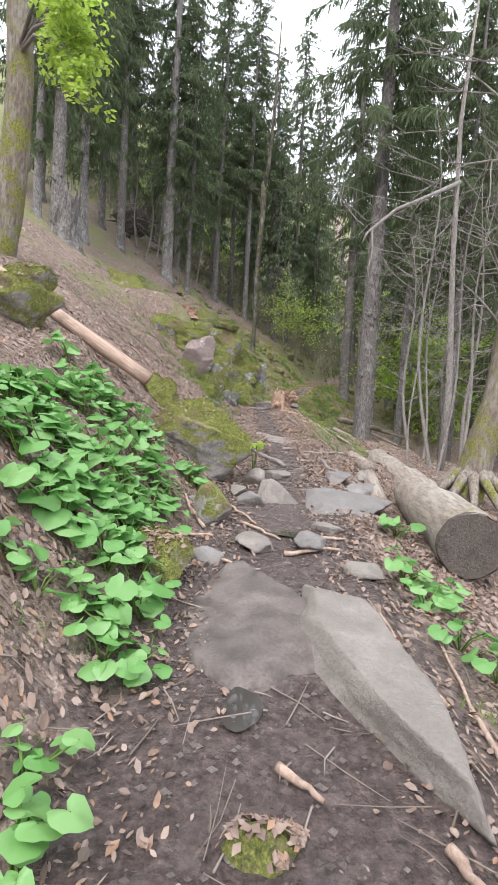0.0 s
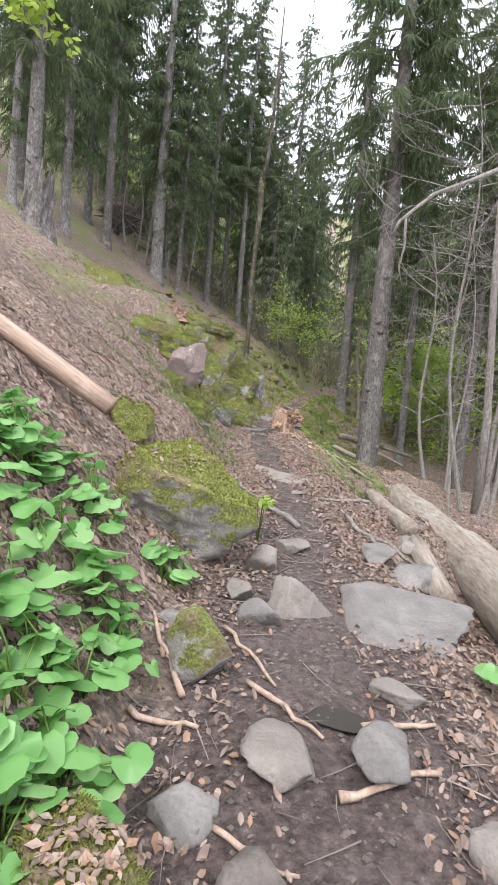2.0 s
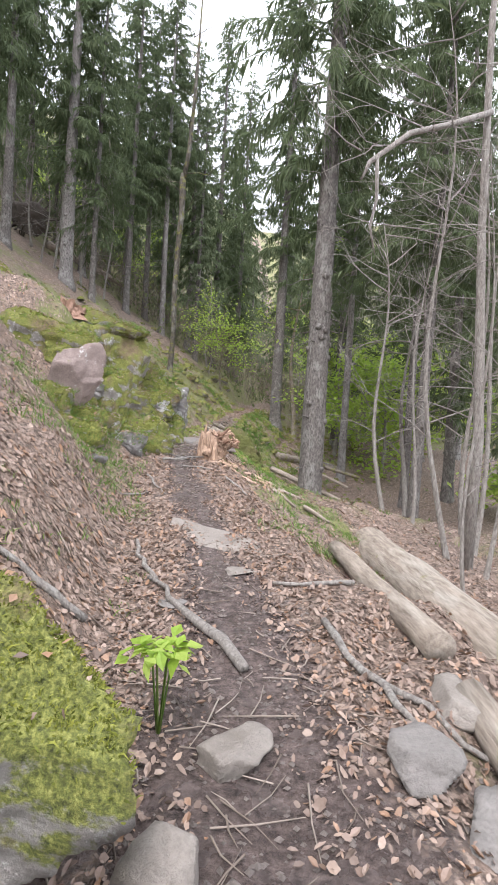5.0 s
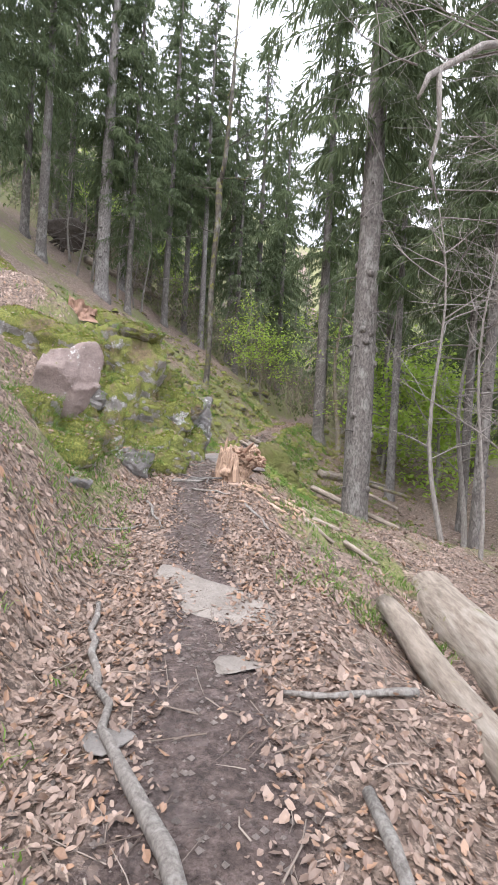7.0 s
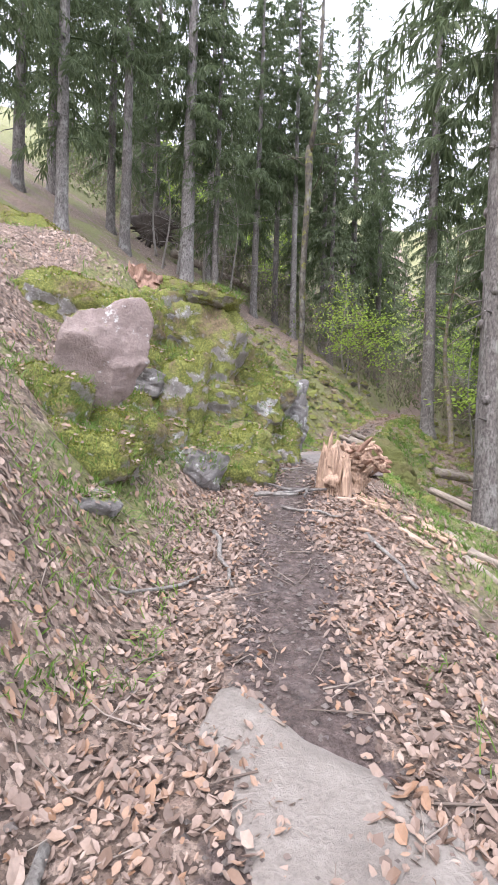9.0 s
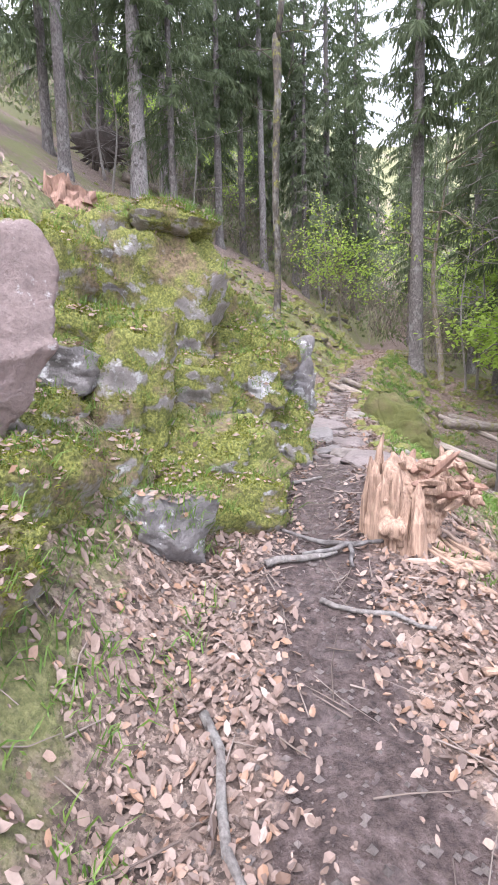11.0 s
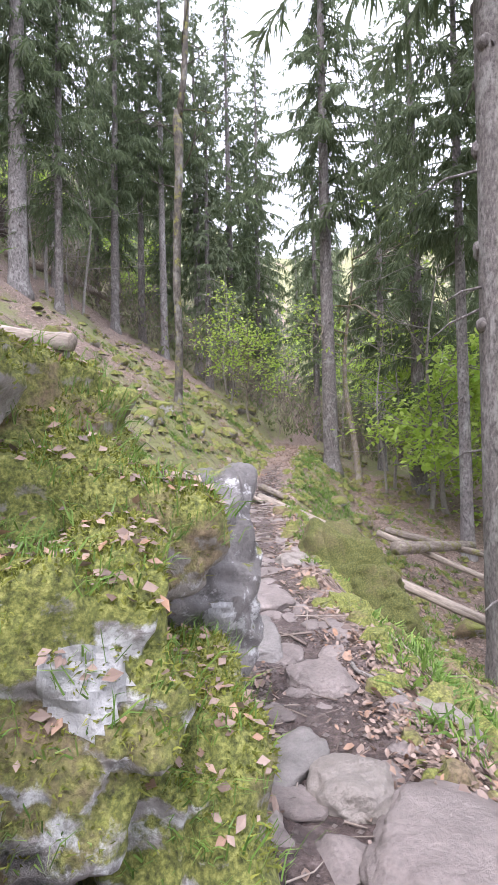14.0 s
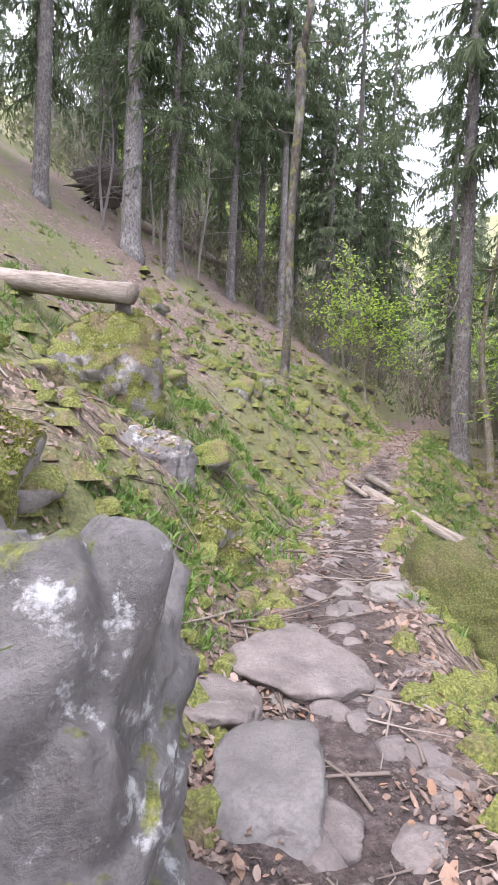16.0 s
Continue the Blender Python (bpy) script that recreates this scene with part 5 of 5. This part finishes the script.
def grass(count, low, high, wide, length, name, label, thick=1.0):
    tufts = count // 14
    y = rng.uniform(low, high, tufts)
    x = smooth_interp(y, TRAIL_Y, TRAIL_X) + rng.normal(0, 1, tufts) * wide
    keep = (rng.uniform(0, 1, tufts) < moss_mask(x, y)) & (mud_mask(x, y) < 0.6) & (fbm(x * 0.8, y * 0.8, 0, 2, 88) > -0.15)
    x, y = np.repeat(x[keep], 14), np.repeat(y[keep], 14)
    k = len(x)
    x, y = x + rng.normal(0, 0.05, k), y + rng.normal(0, 0.05, k)
    pos = np.stack([x, y, height(x, y) - 0.01], 1)
    d = unit(np.stack([rng.normal(0, 0.5, k), rng.normal(0, 0.5, k), np.ones(k)], 1))
    blades(pos, d, length * rng.uniform(0.4, 1.2, k), rng.uniform(0.0025, 0.005, k) * thick, name, GRASS, label, "grass")


grass(70000, 10.5, 22, 1.7, 0.13, "grass", "tufts of fresh green grass on the mossy bank")
grass(110000, 17, 38, 3.2, 0.2, "grass", "long fresh green grass on the far slope", 2.2)
grass(12000, 0.5, 11, 1.6, 0.10, "grass", "thin grass between the fallen leaves")


def moss_on(objects, density, length):
    """Short moss shoots on the faces of the rocks that look up."""
    for ob in objects:
        me = ob.data
        n = len(me.polygons)
        cen, nor, area = np.zeros(n * 3), np.zeros(n * 3), np.zeros(n)
        me.polygons.foreach_get("center", cen)
        me.polygons.foreach_get("normal", nor)
        me.polygons.foreach_get("area", area)
        m = np.array(ob.matrix_basis)
        cen, nor = cen.reshape(-1, 3) @ m[:3, :3].T + m[:3, 3], nor.reshape(-1, 3) @ m[:3, :3].T
        w = area * np.clip(nor[:, 2] - 0.1, 0, 1) * (fbm(cen[:, 0] * 2.5, cen[:, 1] * 2.5, cen[:, 2] * 2.5, 2, 66) > -0.2)
        k = int(min(density * w.sum(), 7500))
        if k < 10:
            continue
        pick = rng.choice(n, k, p=w / w.sum())
        r = np.sqrt(area[pick])[:, None]
        jit = rng.normal(size=(k, 3)) * r * 0.5
        jit -= (jit * nor[pick]).sum(1)[:, None] * nor[pick]
        pos = cen[pick] + jit - nor[pick] * 0.004
        d = unit(nor[pick] + np.array([0, 0, 0.3]) + rng.normal(0, 0.45, (k, 3)))
        blades(pos, d, length * rng.uniform(0.5, 1.3, k), rng.uniform(0.0022, 0.0045, k), "moss", MOSS_TUFT, "thick yellow-green moss on the rocks", "moss")


moss_on([o for o in MOSSY if o.data.materials[0] is not STONE_LICHEN], 11000, 0.032)


def twigs(count):
    s, rn = Shape(), random.Random(77)
    for i in range(count):
        y = rn.uniform(0.8, 32)
        x = trail_x(y) + rn.gauss(0, 1.5 if y < 18 else 3.5)
        k = 1 if y < 18 else 2.2
        a, ln, r = rn.uniform(0, 6.28), rn.uniform(0.06, 0.4) * k, rn.uniform(0.002, 0.006) * k
        p = [Vector((x + math.cos(a) * ln * f + rn.uniform(-1, 1) * 0.02, y + math.sin(a) * ln * f, 0)) for f in (0, 0.5, 1)]
        for q in p:
            q.z = ground_z(q.x, q.y) + 0.012 + r
        s.tube(p, [r, r * 0.8, r * 0.4], 4, False)
    thing("twigs", s.mesh("twigs", TWIG), "fine dead twigs strewn over the ground", "twigs", kind="stuff")


twigs(2600)


def crumbs(count):
    """Pebbles and clods pressed into the trail."""
    s, rn = Shape(), random.Random(78)
    for i in range(count):
        y = rn.uniform(0.6, 19)
        x = trail_x(y) + rn.gauss(0, 0.45)
        r = rn.uniform(0.006, 0.022)
        z = ground_z(x, y) + r * 0.2
        b = len(s.v)
        for dx, dy, dz in ((1, 0, 0), (0, 1, 0), (-1, 0, 0), (0, -1, 0), (0, 0, 0.7), (0, 0, -0.7)):
            s.v.append(Vector((x + dx * r * rn.uniform(0.6, 1.3), y + dy * r * rn.uniform(0.6, 1.3), z + dz * r)))
        s.f += [(b, b + 1, b + 4), (b + 1, b + 2, b + 4), (b + 2, b + 3, b + 4), (b + 3, b, b + 4)]
    thing("pebbles", s.mesh("pebbles", STONE_MUD, False), "small stones and clods in the mud", "pebbles", kind="stuff")


crumbs(4000)


def scree(count):
    """Small broken stones lying thickly over the slope beyond the outcrop."""
    s, rn = Shape(), random.Random(79)
    for i in range(count):
        y = rn.uniform(16.5, 40)
        x = trail_x(y) + rn.gauss(0, 1) * (1.2 + (y - 16) * 0.16)
        if abs(x - trail_x(y)) < 0.4:
            continue
        r = (0.025 + 0.11 * rn.random() ** 2.5) * (1 + (y - 16) / 30)
        z, b = ground_z(x, y) + r * 0.15, len(s.v)
        for k in range(6):
            a = k * 1.05 + rn.uniform(-0.3, 0.3)
            s.v.append(Vector((x + math.cos(a) * r * rn.uniform(0.7, 1.3), y + math.sin(a) * r * rn.uniform(0.7, 1.3), z - 0.3 * r)))
        for k in range(6):
            a = k * 1.05
            s.v.append(Vector((x + math.cos(a) * r * rn.uniform(0.3, 0.8), y + math.sin(a) * r * rn.uniform(0.3, 0.8), z + r * rn.uniform(0.25, 0.6))))
        s.f += [(b + k, b + (k + 1) % 6, b + 6 + (k + 1) % 6, b + 6 + k) for k in range(6)] + [tuple(b + 6 + k for k in range(6))]
    thing("scree", s.mesh("scree", STONE_MOSS, False), "small broken grey stones on the slope", "stones", kind="stuff")


scree(4200)


def rock_grass(objects, count):
    """Grass hanging from the ledges of the outcrop."""
    pos, d = [], []
    for ob in objects:
        me = ob.data
        m = ob.matrix_basis
        rn = random.Random(len(me.polygons))
        picks = [p for p in rn.sample(list(me.polygons), min(len(me.polygons), count)) if (m.to_3x3() @ p.normal).z > 0.1]
        for p in picks:
            c, n = m @ p.center, m.to_3x3() @ p.normal
            for i in range(9):
                pos.append((c.x + rn.gauss(0, 0.03), c.y + rn.gauss(0, 0.03), c.z - 0.01))
                d.append((n.x * 0.6 + rn.gauss(0, 0.35), n.y * 0.6 + rn.gauss(0, 0.35), 0.9))
    k = len(pos)
    blades(np.array(pos), unit(np.array(d)), 0.11 * rng.uniform(0.4, 1.4, k), rng.uniform(0.0015, 0.0032, k), "grass", GRASS, "grass tufts rooted on the mossy outcrop", "grass")


def leaves_on(objects, per):
    """Fallen leaves caught on the ledges."""
    s, rn = Shape(), random.Random(6)
    for ob in objects:
        m = ob.matrix_basis
        for p in rn.sample(list(ob.data.polygons), min(len(ob.data.polygons), per * 4)):
            nrm = m.to_3x3() @ p.normal
            if nrm.z < 0.55 or rn.random() < 0.4:
                continue
            c = m @ p.center + nrm * 0.02
            f = Vector((rn.uniform(-1, 1), rn.uniform(-1, 1), rn.uniform(-0.3, 0.3))).normalized()
            w = f.cross(nrm).normalized()
            ln = rn.uniform(0.025, 0.06)
            s.blade(c - f * ln * 0.5, f, w, ln, ln * 0.3, 0.15)
    thing("dead_leaves", s.mesh("dead_leaves", LITTER, False), "fallen leaves caught on the rock ledges", "leaves", kind="stuff")


leaves_on(MOSSY, 420)
rock_grass([o for o in MOSSY if o.name.startswith("outcrop")], 160)


def brush(count, low, high, wide, size, width, material, name, label, category, lean):
    """Undergrowth too thick to count: clumps of thin shoots or leaves."""
    clumps = count // 40
    y = rng.uniform(low, high, clumps)
    x = smooth_interp(y, TRAIL_Y, TRAIL_X) + rng.uniform(-wide, wide, clumps) * y
    keep = np.abs(x - smooth_interp(y, TRAIL_Y, TRAIL_X)) > np.where(y < 40, 2.2, 0)
    x, y = x[keep], y[keep]
    big = rng.uniform(0.5, 1.3, len(x))
    cz = height(x, y)
    x, y, cz, big = (np.repeat(v, 40) for v in (x, y, cz, big))
    k = len(x)
    up = rng.uniform(0, 1, k) ** 0.8
    pos = np.stack([x + rng.normal(0, 0.5, k) * big, y + rng.normal(0, 0.5, k) * big, cz + up * 2.6 * big * lean], 1)
    d = unit(np.stack([rng.normal(0, 0.6, k), rng.normal(0, 0.6, k), np.full(k, lean)], 1))
    blades(pos, d, size * rng.uniform(0.5, 1.4, k) * big, width * rng.uniform(0.6, 1.3, k), name, material, label, category)


brush(50000, 43, 90, 0.55, 1.5, 0.010, TWIG, "brushwood", "grey leafless brushwood on the far slope", "brushwood", 1.0)
brush(26000, 43, 105, 0.6, 0.35, 0.07, BEECH_FAR, "undergrowth", "pale green spring undergrowth in the far wood", "undergrowth", 1.0)
# young far spruces, with the haze again in their needle colour
brush(24000, 55, 130, 0.6, 0.8, 0.09, NEEDLE_HAZED, "undergrowth", "young spruces filling the far wood, their green paled like haze", "undergrowth", 1.0)
